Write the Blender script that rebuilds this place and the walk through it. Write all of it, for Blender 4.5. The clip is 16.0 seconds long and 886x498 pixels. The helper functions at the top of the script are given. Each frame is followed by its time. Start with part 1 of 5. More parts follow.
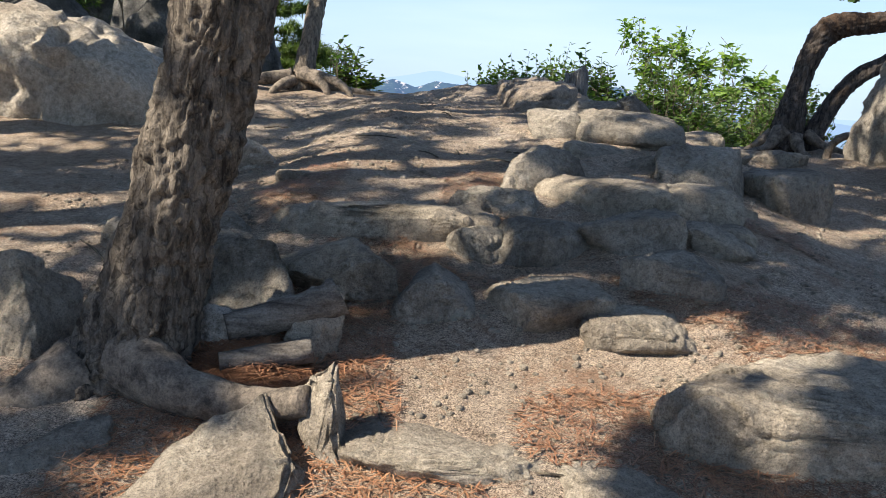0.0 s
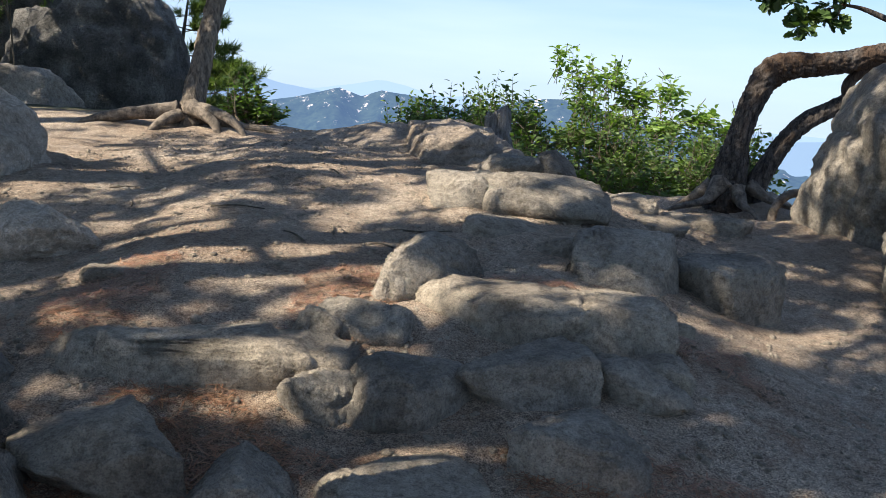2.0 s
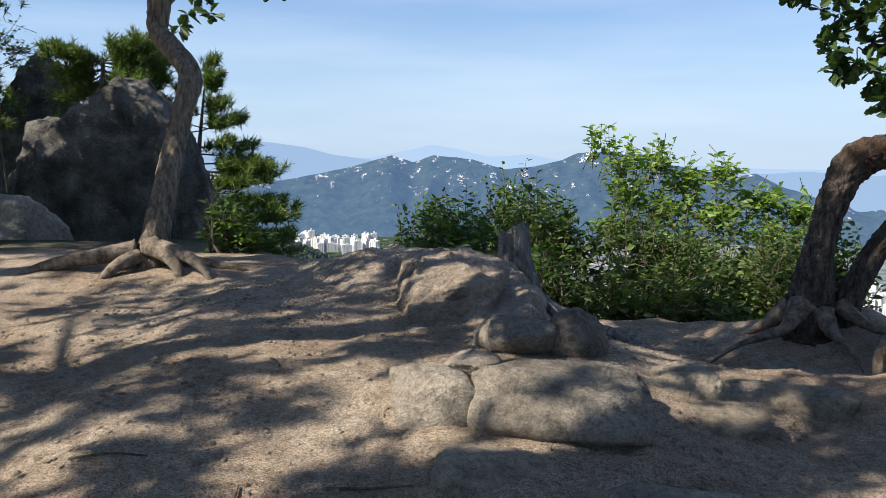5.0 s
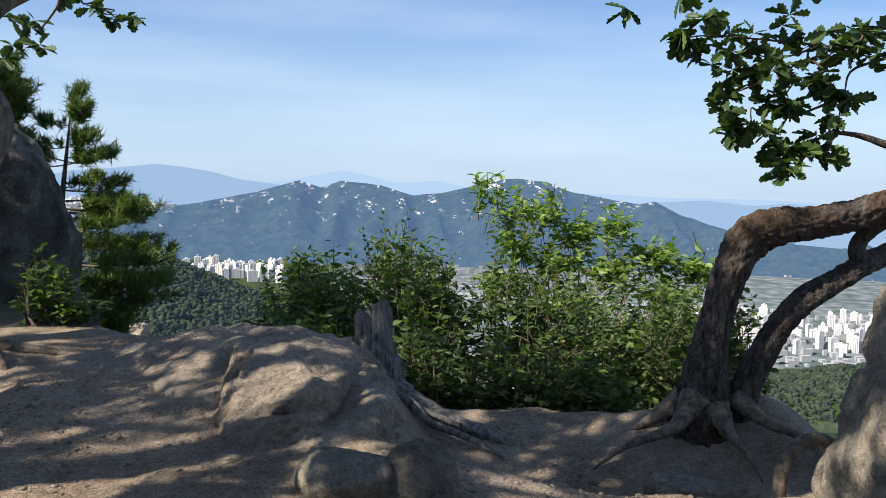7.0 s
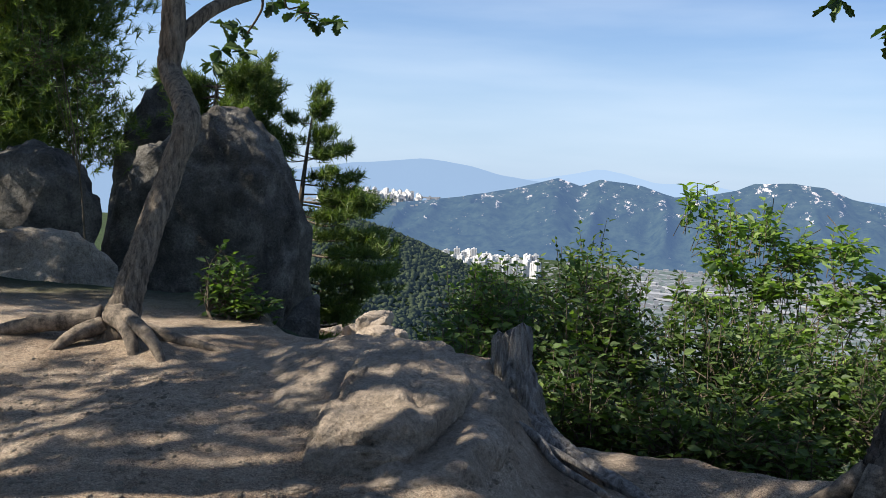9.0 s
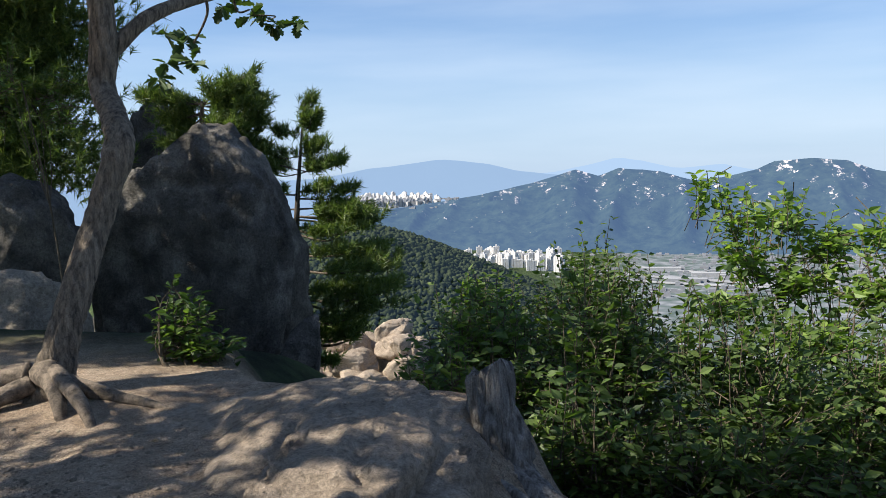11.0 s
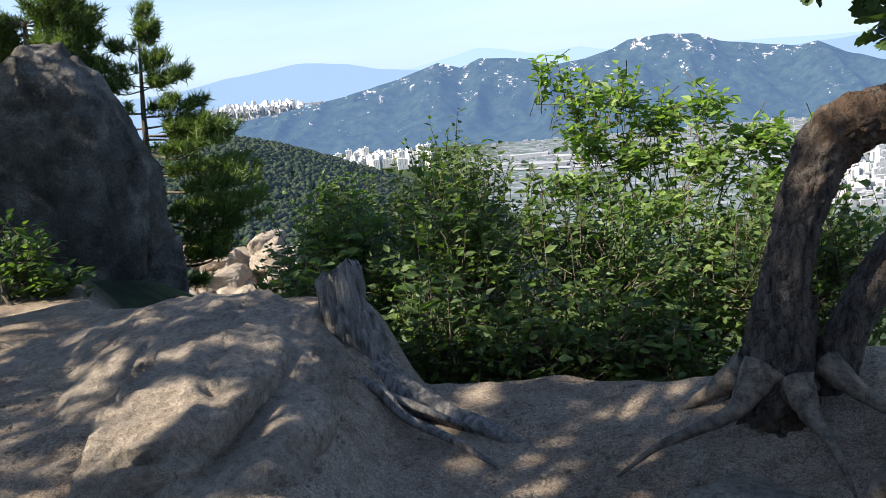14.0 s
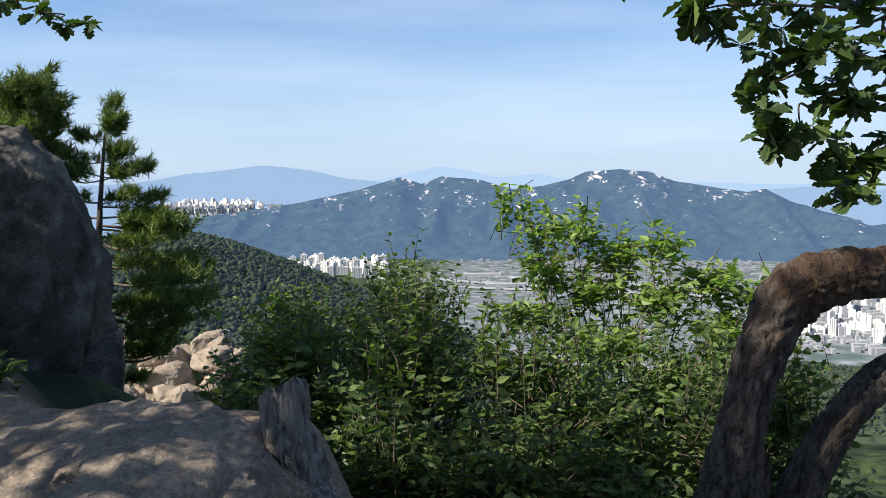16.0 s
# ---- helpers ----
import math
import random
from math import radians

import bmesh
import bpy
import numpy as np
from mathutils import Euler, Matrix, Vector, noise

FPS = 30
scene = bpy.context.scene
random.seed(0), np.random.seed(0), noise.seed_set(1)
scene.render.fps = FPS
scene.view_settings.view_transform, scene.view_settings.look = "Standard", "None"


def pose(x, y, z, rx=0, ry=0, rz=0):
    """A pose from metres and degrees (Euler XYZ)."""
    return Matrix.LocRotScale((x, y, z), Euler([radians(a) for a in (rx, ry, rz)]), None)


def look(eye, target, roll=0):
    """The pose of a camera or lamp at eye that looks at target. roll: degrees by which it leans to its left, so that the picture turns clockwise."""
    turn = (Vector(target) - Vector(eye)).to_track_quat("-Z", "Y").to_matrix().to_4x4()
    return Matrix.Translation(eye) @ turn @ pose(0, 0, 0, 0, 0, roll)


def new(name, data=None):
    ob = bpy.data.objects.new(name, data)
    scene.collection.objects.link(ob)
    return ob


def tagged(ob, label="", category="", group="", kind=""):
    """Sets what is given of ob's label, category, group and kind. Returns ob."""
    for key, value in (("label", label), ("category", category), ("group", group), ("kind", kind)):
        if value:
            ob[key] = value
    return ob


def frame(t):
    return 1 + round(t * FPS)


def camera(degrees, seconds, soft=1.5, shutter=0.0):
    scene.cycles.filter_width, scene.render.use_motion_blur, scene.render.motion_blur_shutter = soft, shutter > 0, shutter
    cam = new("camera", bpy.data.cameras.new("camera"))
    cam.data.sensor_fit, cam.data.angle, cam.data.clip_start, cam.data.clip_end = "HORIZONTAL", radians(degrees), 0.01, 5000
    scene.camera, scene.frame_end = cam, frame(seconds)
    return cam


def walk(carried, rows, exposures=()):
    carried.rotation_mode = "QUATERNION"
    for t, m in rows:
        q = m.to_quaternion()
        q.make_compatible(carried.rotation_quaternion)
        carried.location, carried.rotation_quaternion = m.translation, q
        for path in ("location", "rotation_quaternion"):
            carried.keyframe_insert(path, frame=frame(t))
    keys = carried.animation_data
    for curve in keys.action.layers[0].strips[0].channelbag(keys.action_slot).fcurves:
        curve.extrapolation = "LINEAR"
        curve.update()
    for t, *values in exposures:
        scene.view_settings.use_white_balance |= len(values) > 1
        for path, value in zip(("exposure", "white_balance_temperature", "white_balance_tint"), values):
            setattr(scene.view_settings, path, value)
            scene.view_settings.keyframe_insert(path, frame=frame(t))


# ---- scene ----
cam = camera(54.5, 16.0, soft=0.75)
PATH = [  # seconds, eye, target, roll
    (0.0, (0.0, 0.0, 1.3), (-0.066, 1.965, 0.932), 3.44),
    (0.5, (0.022, 0.233, 1.394), (0.1, 2.198, 1.031), 3.51),
    (1.0, (0.13, 0.55, 1.463), (0.214, 2.522, 1.139), 4.11),
    (1.5, (0.238, 0.776, 1.544), (0.247, 2.751, 1.229), 4.42),
    (2.0, (0.3, 1.052, 1.589), (0.359, 3.022, 1.251), 4.28),
    (2.5, (0.355, 1.262, 1.666), (0.485, 3.229, 1.33), 2.96),
    (3.0, (0.481, 1.521, 1.721), (0.545, 3.5, 1.441), 1.78),
    (3.2, (0.553, 1.625, 1.783), (0.505, 3.608, 1.522), 1.95),
    (5.3, (0.742, 2.666, 2.08), (0.637, 4.655, 1.906), -0.52),
    (5.5, (0.797, 2.721, 2.116), (0.649, 4.71, 1.966), -0.58),
    (6.0, (0.891, 2.959, 2.139), (0.81, 4.951, 1.981), 0.3),
    (6.5, (0.971, 3.274, 2.177), (1.027, 5.266, 2.004), 0.76),
    (7.0, (1.03, 3.45, 2.305), (1.159, 5.441, 2.163), 0.74),
    (7.5, (1.193, 3.58, 2.336), (1.191, 5.575, 2.196), 1.1),
    (8.0, (1.358, 3.725, 2.382), (1.04, 5.693, 2.224), 2.11),
    (8.2, (1.432, 3.682, 2.389), (1.072, 5.643, 2.22), 2.26),
    (10.3, (1.809, 4.659, 2.44), (1.237, 6.571, 2.318), 1.78),
    (10.5, (1.809, 4.711, 2.436), (1.234, 6.623, 2.322), 1.17),
    (11.0, (1.796, 4.816, 2.476), (1.29, 6.744, 2.313), -1.53),
    (11.5, (1.855, 4.847, 2.487), (1.326, 6.768, 2.313), -2.07),
    (12.0, (1.872, 4.848, 2.489), (1.386, 6.777, 2.283), -2.01),
    (12.5, (1.882, 4.796, 2.496), (1.559, 6.757, 2.268), -2.79),
    (13.0, (1.926, 4.803, 2.468), (1.738, 6.775, 2.192), -4.62),
    (13.5, (1.946, 4.81, 2.462), (1.789, 6.765, 2.071), -6.27),
    (14.0, (1.973, 4.788, 2.467), (1.742, 6.732, 2.058), -6.17),
    (14.5, (1.985, 4.809, 2.514), (1.859, 6.786, 2.235), -4.24),
    (15.0, (1.984, 4.842, 2.521), (2.001, 6.833, 2.342), -2.48),
    (15.5, (1.956, 4.836, 2.512), (1.989, 6.831, 2.382), -1.36),
    (16.0, (1.94, 4.864, 2.513), (1.834, 6.856, 2.358), -0.92),
]
walk(cam, [(t, look(eye, target, roll)) for t, eye, target, roll in PATH],
     ((0, 1.20), (2, 1.20), (3.2, 1.08), (5.3, 0.90), (12.4, 0.90), (13.1, 1.09), (13.6, 1.29), (14.1, 1.29), (14.7, 1.04), (15.2, 0.92), (16, 0.92)))

# ---- world, sun ----
TO_SUN = Vector((-0.66, -0.30, 0.69)).normalized()
EL = math.asin(TO_SUN.z)
world = bpy.data.worlds.new("world")
scene.world = world
world.use_nodes = True
wn, wl = world.node_tree.nodes, world.node_tree.links
wn.clear()
sky = wn.new("ShaderNodeTexSky")
sky.sky_type, sky.sun_disc = "NISHITA", False
sky.sun_elevation, sky.sun_rotation = EL, math.atan2(TO_SUN.x, TO_SUN.y)
sky.altitude, sky.air_density, sky.dust_density, sky.ozone_density = 500, 1.0, 0.4, 2.0
# thin high cirrus
tc = wn.new("ShaderNodeTexCoord")
mp = wn.new("ShaderNodeMapping")
mp.inputs["Scale"].default_value = (1.2, 1.0, 9.0)
mp.inputs["Rotation"].default_value = (0.05, 0.12, 0.3)
cn = wn.new("ShaderNodeTexNoise")
cn.inputs["Scale"].default_value, cn.inputs["Detail"].default_value, cn.inputs["Roughness"].default_value = 1.6, 6, 0.5
cr = wn.new("ShaderNodeMapRange")
cr.inputs["From Min"].default_value, cr.inputs["From Max"].default_value = 0.42, 0.78
cr.inputs["To Max"].default_value = 0.36
cm = wn.new("ShaderNodeMix")
cm.data_type = "RGBA"
cm.inputs["B"].default_value = (7.2, 8.2, 9.4, 1)
bg = wn.new("ShaderNodeBackground")
bg.inputs["Strength"].default_value = 0.066
wo = wn.new("ShaderNodeOutputWorld")
wl.new(tc.outputs["Generated"], mp.inputs["Vector"])
wl.new(mp.outputs["Vector"], cn.inputs["Vector"])
wl.new(cn.outputs["Fac"], cr.inputs["Value"])
wl.new(cr.outputs["Result"], cm.inputs["Factor"])
tint = wn.new("ShaderNodeMix")
tint.data_type, tint.blend_type = "RGBA", "MULTIPLY"
tint.inputs["Factor"].default_value = 1.0
tint.inputs["B"].default_value = (0.84, 1.0, 1.22, 1)
wl.new(sky.outputs["Color"], tint.inputs["A"])
sz = wn.new("ShaderNodeSeparateXYZ")
hz = wn.new("ShaderNodeMapRange")
hz.interpolation_type = "SMOOTHSTEP"
hz.inputs["From Min"].default_value, hz.inputs["From Max"].default_value = 0.27, -0.02
hz.inputs["To Max"].default_value = 0.85
hm = wn.new("ShaderNodeMix")
hm.data_type = "RGBA"
hm.inputs["B"].default_value = (4.3, 5.6, 7.4, 1)
wl.new(tc.outputs["Generated"], sz.inputs["Vector"])
wl.new(sz.outputs["Z"], hz.inputs["Value"])
wl.new(hz.outputs["Result"], hm.inputs["Factor"])
wl.new(tint.outputs["Result"], hm.inputs["A"])
wl.new(hm.outputs["Result"], cm.inputs["A"])
wl.new(cm.outputs["Result"], bg.inputs["Color"])
wl.new(bg.outputs["Background"], wo.inputs["Surface"])

sun = new("sun", bpy.data.lights.new("sun", "SUN"))
sun.data.energy, sun.data.angle, sun.data.color = 5.0, radians(0.53), (1.0, 0.93, 0.82)
sun.matrix_world = look((0, 0, 30), Vector((0, 0, 30)) - TO_SUN)


# ---- materials ----
def mat_new(name):
    m = bpy.data.materials.new(name)
    m.use_nodes = True
    return m, m.node_tree.nodes, m.node_tree.links, m.node_tree.nodes["Principled BSDF"]


def noise_node(n, l, scale, detail=5, rough=0.55, vec=None, stretch=None):
    t = n.new("ShaderNodeTexNoise")
    t.inputs["Scale"].default_value, t.inputs["Detail"].default_value, t.inputs["Roughness"].default_value = scale, detail, rough
    if vec is None:
        vec = n.new("ShaderNodeTexCoord").outputs["Object"]
    if stretch:
        mpn = n.new("ShaderNodeMapping")
        mpn.inputs["Scale"].default_value = stretch
        l.new(vec, mpn.inputs["Vector"])
        vec = mpn.outputs["Vector"]
    l.new(vec, t.inputs["Vector"])
    return t


def ramp(n, l, fac, stops):
    r = n.new("ShaderNodeValToRGB")
    e = r.color_ramp.elements
    while len(e) < len(stops):
        e.new(0.5)
    for k, (p, c) in enumerate(stops):
        e[k].position, e[k].color = p, (*c, 1)
    l.new(fac, r.inputs["Fac"])
    return r


def mix(n, l, fac, a, b, blend="MIX"):
    m = n.new("ShaderNodeMix")
    m.data_type, m.blend_type = "RGBA", blend
    for sock, v in (("Factor", fac), ("A", a), ("B", b)):
        if hasattr(v, "is_output"):
            l.new(v, m.inputs[sock])
        else:
            m.inputs[sock].default_value = v if isinstance(v, (int, float)) else (*v, 1)
    return m.outputs["Result"]


def bump(n, l, bsdf, fac, strength, dist, prev=None):
    b = n.new("ShaderNodeBump")
    b.inputs["Strength"].default_value, b.inputs["Distance"].default_value = strength, dist
    l.new(fac, b.inputs["Height"])
    if prev:
        l.new(prev, b.inputs["Normal"])
    l.new(b.outputs["Normal"], bsdf.inputs["Normal"])
    return b.outputs["Normal"]


def granite(name, dark, mid, light, lichen=0.25, grain=260):
    m, n, l, p = mat_new(name)
    pos = n.new("ShaderNodeNewGeometry").outputs["Position"]
    big = noise_node(n, l, 2.2, 6, 0.6, pos)
    fine = noise_node(n, l, grain * 0.6, 5, 0.8, pos)
    med = noise_node(n, l, 26, 5, 0.65, pos)
    c = ramp(n, l, big.outputs["Fac"], [(0.30, dark), (0.5, mid), (0.72, light)]).outputs["Color"]
    stain = ramp(n, l, med.outputs["Fac"], [(0.34, (0.5, 0.49, 0.47)), (0.56, (1, 1, 1))]).outputs["Color"]
    c = mix(n, l, 0.75, c, stain, "MULTIPLY")
    sp = ramp(n, l, fine.outputs["Fac"], [(0.36, (0.40, 0.39, 0.38)), (0.5, (1, 1, 1)), (0.66, (1.35, 1.32, 1.27))]).outputs["Color"]
    c = mix(n, l, 0.75, c, sp, "MULTIPLY")
    fleck = noise_node(n, l, grain * 0.22, 3, 0.7, pos)
    fl = ramp(n, l, fleck.outputs["Fac"], [(0.34, (0.62, 0.60, 0.58)), (0.48, (1, 1, 1)), (0.66, (1.22, 1.2, 1.17))]).outputs["Color"]
    c = mix(n, l, 0.6, c, fl, "MULTIPLY")
    lic = noise_node(n, l, 9, 7, 0.7, pos)
    lm = ramp(n, l, lic.outputs["Fac"], [(0.60, (0, 0, 0)), (0.68, (1, 1, 1))])
    lf = n.new("ShaderNodeMath")
    lf.operation = "MULTIPLY"
    lf.inputs[1].default_value = lichen
    l.new(lm.outputs["Color"], lf.inputs[0])
    c = mix(n, l, lf.outputs["Value"], c, (0.30, 0.31, 0.24))
    l.new(c, p.inputs["Base Color"])
    p.inputs["Roughness"].default_value = 0.9
    p.inputs["Specular IOR Level"].default_value = 0.25
    nb = bump(n, l, p, med.outputs["Fac"], 1.0, 0.05)
    bump(n, l, p, fine.outputs["Fac"], 0.8, 0.007, nb)
    return m


GRANITE = granite("granite_tan", (0.17, 0.14, 0.108), (0.37, 0.31, 0.235), (0.53, 0.455, 0.35))
GRANITE_GREY = granite("granite_grey", (0.14, 0.12, 0.096), (0.31, 0.268, 0.212), (0.47, 0.41, 0.33), 0.4)
OUTCROP = granite("granite_outcrop", (0.27, 0.215, 0.16), (0.40, 0.325, 0.25), (0.48, 0.40, 0.315), 0.1)
# weathered granite, its colour darkened further for the shade of surrounding foliage
GRANITE_DARK = granite("granite_weathered_shaded", (0.045, 0.042, 0.037), (0.108, 0.100, 0.088), (0.25, 0.232, 0.205), 0.3, 120)
GRANITE_PALE = granite("granite_pale", (0.40, 0.34, 0.28), (0.58, 0.49, 0.40), (0.68, 0.60, 0.50), 0.08)
GRANITE_LIGHT = granite("granite_sandy", (0.36, 0.30, 0.23), (0.52, 0.45, 0.36), (0.62, 0.55, 0.45), 0.12)


def ground_material():
    m, n, l, p = mat_new("decomposed_granite")
    pos = n.new("ShaderNodeNewGeometry").outputs["Position"]
    big = noise_node(n, l, 1.1, 6, 0.6, pos)
    med = noise_node(n, l, 14, 6, 0.65, pos)
    fine = noise_node(n, l, 190, 3, 0.7, pos)
    c = ramp(n, l, big.outputs["Fac"], [(0.3, (0.315, 0.238, 0.172)), (0.5, (0.42, 0.334, 0.253)), (0.7, (0.49, 0.408, 0.322))]).outputs["Color"]
    sp = ramp(n, l, fine.outputs["Fac"], [(0.36, (0.22, 0.20, 0.19)), (0.5, (1, 1, 1)), (0.66, (1.75, 1.7, 1.6))]).outputs["Color"]
    c = mix(n, l, 0.9, c, sp, "MULTIPLY")
    grit = noise_node(n, l, 62, 4, 0.75, pos)
    g2 = ramp(n, l, grit.outputs["Fac"], [(0.36, (0.42, 0.38, 0.35)), (0.48, (1, 1, 1)), (0.64, (1.35, 1.32, 1.25))]).outputs["Color"]
    c = mix(n, l, 0.75, c, g2, "MULTIPLY")
    s2 = ramp(n, l, med.outputs["Fac"], [(0.36, (0.62, 0.58, 0.55)), (0.56, (1, 1, 1))]).outputs["Color"]
    c = mix(n, l, 0.7, c, s2, "MULTIPLY")
    # rusty fallen needles gather in patches at the foot of the steps
    sep = n.new("ShaderNodeSeparateXYZ")
    l.new(pos, sep.inputs["Vector"])
    low = n.new("ShaderNodeMapRange")
    low.inputs["From Min"].default_value, low.inputs["From Max"].default_value = 5.6, 3.6
    l.new(sep.outputs["Y"], low.inputs["Value"])
    nn = noise_node(n, l, 3.1, 5, 0.7, pos)
    nm = ramp(n, l, nn.outputs["Fac"], [(0.50, (0, 0, 0)), (0.68, (1, 1, 1))])
    mm = n.new("ShaderNodeMath")
    mm.operation = "MULTIPLY"
    l.new(nm.outputs["Color"], mm.inputs[0])
    l.new(low.outputs["Result"], mm.inputs[1])
    m2 = n.new("ShaderNodeMath")
    m2.operation = "MULTIPLY"
    m2.inputs[1].default_value = 0.6
    l.new(mm.outputs["Value"], m2.inputs[0])
    nf = noise_node(n, l, 60, 4, 0.7, pos, (1, 3, 1))
    nc = ramp(n, l, nf.outputs["Fac"], [(0.35, (0.10, 0.055, 0.032)), (0.65, (0.36, 0.185, 0.10))]).outputs["Color"]
    c = mix(n, l, m2.outputs["Value"], c, nc)
    # woods beyond the brink
    far = n.new("ShaderNodeMapRange")
    far.inputs["From Min"].default_value, far.inputs["From Max"].default_value = 9.9, 11.4
    l.new(sep.outputs["Y"], far.inputs["Value"])
    w1 = noise_node(n, l, 0.16, 6, 0.75, pos)
    w2 = noise_node(n, l, 0.012, 4, 0.6, pos)
    wc = ramp(n, l, w1.outputs["Fac"], [(0.36, (0.012, 0.025, 0.010)), (0.5, (0.045, 0.075, 0.028)), (0.66, (0.10, 0.135, 0.05))]).outputs["Color"]
    wc = mix(n, l, 0.5, wc, ramp(n, l, w2.outputs["Fac"], [(0.4, (0.6, 0.65, 0.7)), (0.6, (1.2, 1.15, 1.0))]).outputs["Color"], "MULTIPLY")
    w3 = noise_node(n, l, 0.7, 4, 0.7, pos)
    wc = mix(n, l, 0.9, wc, ramp(n, l, w3.outputs["Fac"], [(0.40, (0.18, 0.2, 0.2)), (0.52, (0.75, 0.72, 0.7)), (0.64, (1.25, 1.15, 1.0))]).outputs["Color"], "MULTIPLY")
    c = mix(n, l, far.outputs["Result"], c, wc)
    # built-up valley floor
    fl = n.new("ShaderNodeMapRange")
    fl.inputs["From Min"].default_value, fl.inputs["From Max"].default_value = -312, -318
    l.new(sep.outputs["Z"], fl.inputs["Value"])
    v1 = n.new("ShaderNodeTexVoronoi")
    v1.inputs["Scale"].default_value = 0.022
    l.new(pos, v1.inputs["Vector"])
    vc = ramp(n, l, v1.outputs["Distance"], [(0.1, (0.24, 0.25, 0.27)), (0.4, (0.14, 0.16, 0.17)), (0.8, (0.07, 0.10, 0.09))]).outputs["Color"]
    c = mix(n, l, fl.outputs["Result"], c, vc)
    l.new(c, p.inputs["Base Color"])
    p.inputs["Roughness"].default_value = 0.95
    p.inputs["Specular IOR Level"].default_value = 0.15
    nb = bump(n, l, p, med.outputs["Fac"], 0.8, 0.04)
    nb = bump(n, l, p, grit.outputs["Fac"], 0.9, 0.016, nb)
    bump(n, l, p, fine.outputs["Fac"], 1.0, 0.010, nb)
    return m


GROUND = ground_material()


def bark(name, dark, light, stretch=(6, 6, 1.2), scale=5.0, patch=None, crack=0.0):
    m, n, l, p = mat_new(name)
    v = n.new("ShaderNodeTexCoord").outputs["Object"]
    a = noise_node(n, l, scale, 8, 0.65, v, stretch)
    b = noise_node(n, l, 2.0, 4, 0.6, v)
    f = noise_node(n, l, 130, 4, 0.7, v)
    c = ramp(n, l, a.outputs["Fac"], [(0.33, dark), (0.5, tuple((x + y) / 2 for x, y in zip(dark, light))), (0.68, light)]).outputs["Color"]
    if patch:
        pm = ramp(n, l, b.outputs["Fac"], [(0.50, (0, 0, 0)), (0.60, (1, 1, 1))]).outputs["Color"]
        c = mix(n, l, pm, c, mix(n, l, 0.8, patch, c, "OVERLAY"))
    g = ramp(n, l, f.outputs["Fac"], [(0.3, (0.5, 0.5, 0.5)), (0.6, (1.15, 1.15, 1.15))]).outputs["Color"]
    c = mix(n, l, 0.85, c, g, "MULTIPLY")
    # cracks between the bark plates
    wob = noise_node(n, l, 7, 4, 0.6, v)
    off = n.new("ShaderNodeVectorMath")
    off.operation = "MULTIPLY_ADD"
    off.inputs[1].default_value = (0.14, 0.14, 0.14)
    l.new(wob.outputs["Color"], off.inputs[0])
    l.new(v, off.inputs[2])
    mv = n.new("ShaderNodeMapping")
    mv.inputs["Scale"].default_value = tuple(2.2 * q / max(stretch) for q in stretch)
    l.new(off.outputs["Vector"], mv.inputs["Vector"])
    vo = n.new("ShaderNodeTexVoronoi")
    vo.feature = "DISTANCE_TO_EDGE"
    vo.inputs["Scale"].default_value = 8.5
    l.new(mv.outputs["Vector"], vo.inputs["Vector"])
    ck = ramp(n, l, vo.outputs["Distance"], [(0.0, (0.2, 0.18, 0.16)), (0.07, (1, 1, 1))])
    c = mix(n, l, crack, c, ck.outputs["Color"], "MULTIPLY")
    l.new(c, p.inputs["Base Color"])
    p.inputs["Roughness"].default_value = 0.92
    p.inputs["Specular IOR Level"].default_value = 0.2
    nb = bump(n, l, p, a.outputs["Fac"], 0.9, 0.025)
    nb = bump(n, l, p, ck.outputs["Color"], 0.6 * crack, 0.02, nb)
    bump(n, l, p, f.outputs["Fac"], 0.5, 0.006, nb)
    return m


BARK_PINE = bark("pine_bark", (0.035, 0.028, 0.022), (0.25, 0.205, 0.155), (6, 6, 1.0), crack=0.6)
BARK_OAK = bark("oak_bark", (0.028, 0.024, 0.021), (0.165, 0.135, 0.110), patch=(0.21, 0.145, 0.10), crack=0.6)
BARK_TREE = bark("furrowed_bark", (0.05, 0.042, 0.034), (0.31, 0.25, 0.185), crack=0.25)
WOOD_GREY = bark("weathered_dead_wood", (0.075, 0.066, 0.058), (0.36, 0.33, 0.295), (9, 9, 0.8), 4.0)
LOGWOOD = bark("rotten_log_wood", (0.05, 0.04, 0.032), (0.27, 0.23, 0.185), (1.2, 6, 6), 5.0)
ROOTBARK = bark("root_bark", (0.06, 0.05, 0.04), (0.30, 0.24, 0.18), (3, 3, 3), 6.0)
TWIG = bark("shrub_twig", (0.05, 0.04, 0.03), (0.20, 0.16, 0.11))


def leaf_material(name, a, b, trans=0.35, yellow=(0.16, 0.22, 0.05)):
    m, n, l, p = mat_new(name)
    isl = n.new("ShaderNodeNewGeometry").outputs["Random Per Island"]
    c = ramp(n, l, isl, [(0.0, a), (0.75, b), (1.0, yellow)]).outputs["Color"]
    l.new(c, p.inputs["Base Color"])
    p.inputs["Roughness"].default_value = 0.5
    p.inputs["Specular IOR Level"].default_value = 0.35
    tr = n.new("ShaderNodeBsdfTranslucent")
    l.new(mix(n, l, 1.0, c, (1.3, 1.5, 0.5), "MULTIPLY"), tr.inputs["Color"])
    ms = n.new("ShaderNodeMixShader")
    ms.inputs["Fac"].default_value = trans
    l.new(p.outputs["BSDF"], ms.inputs[1])
    l.new(tr.outputs["BSDF"], ms.inputs[2])
    l.new(ms.outputs["Shader"], n["Material Output"].inputs["Surface"])
    return m


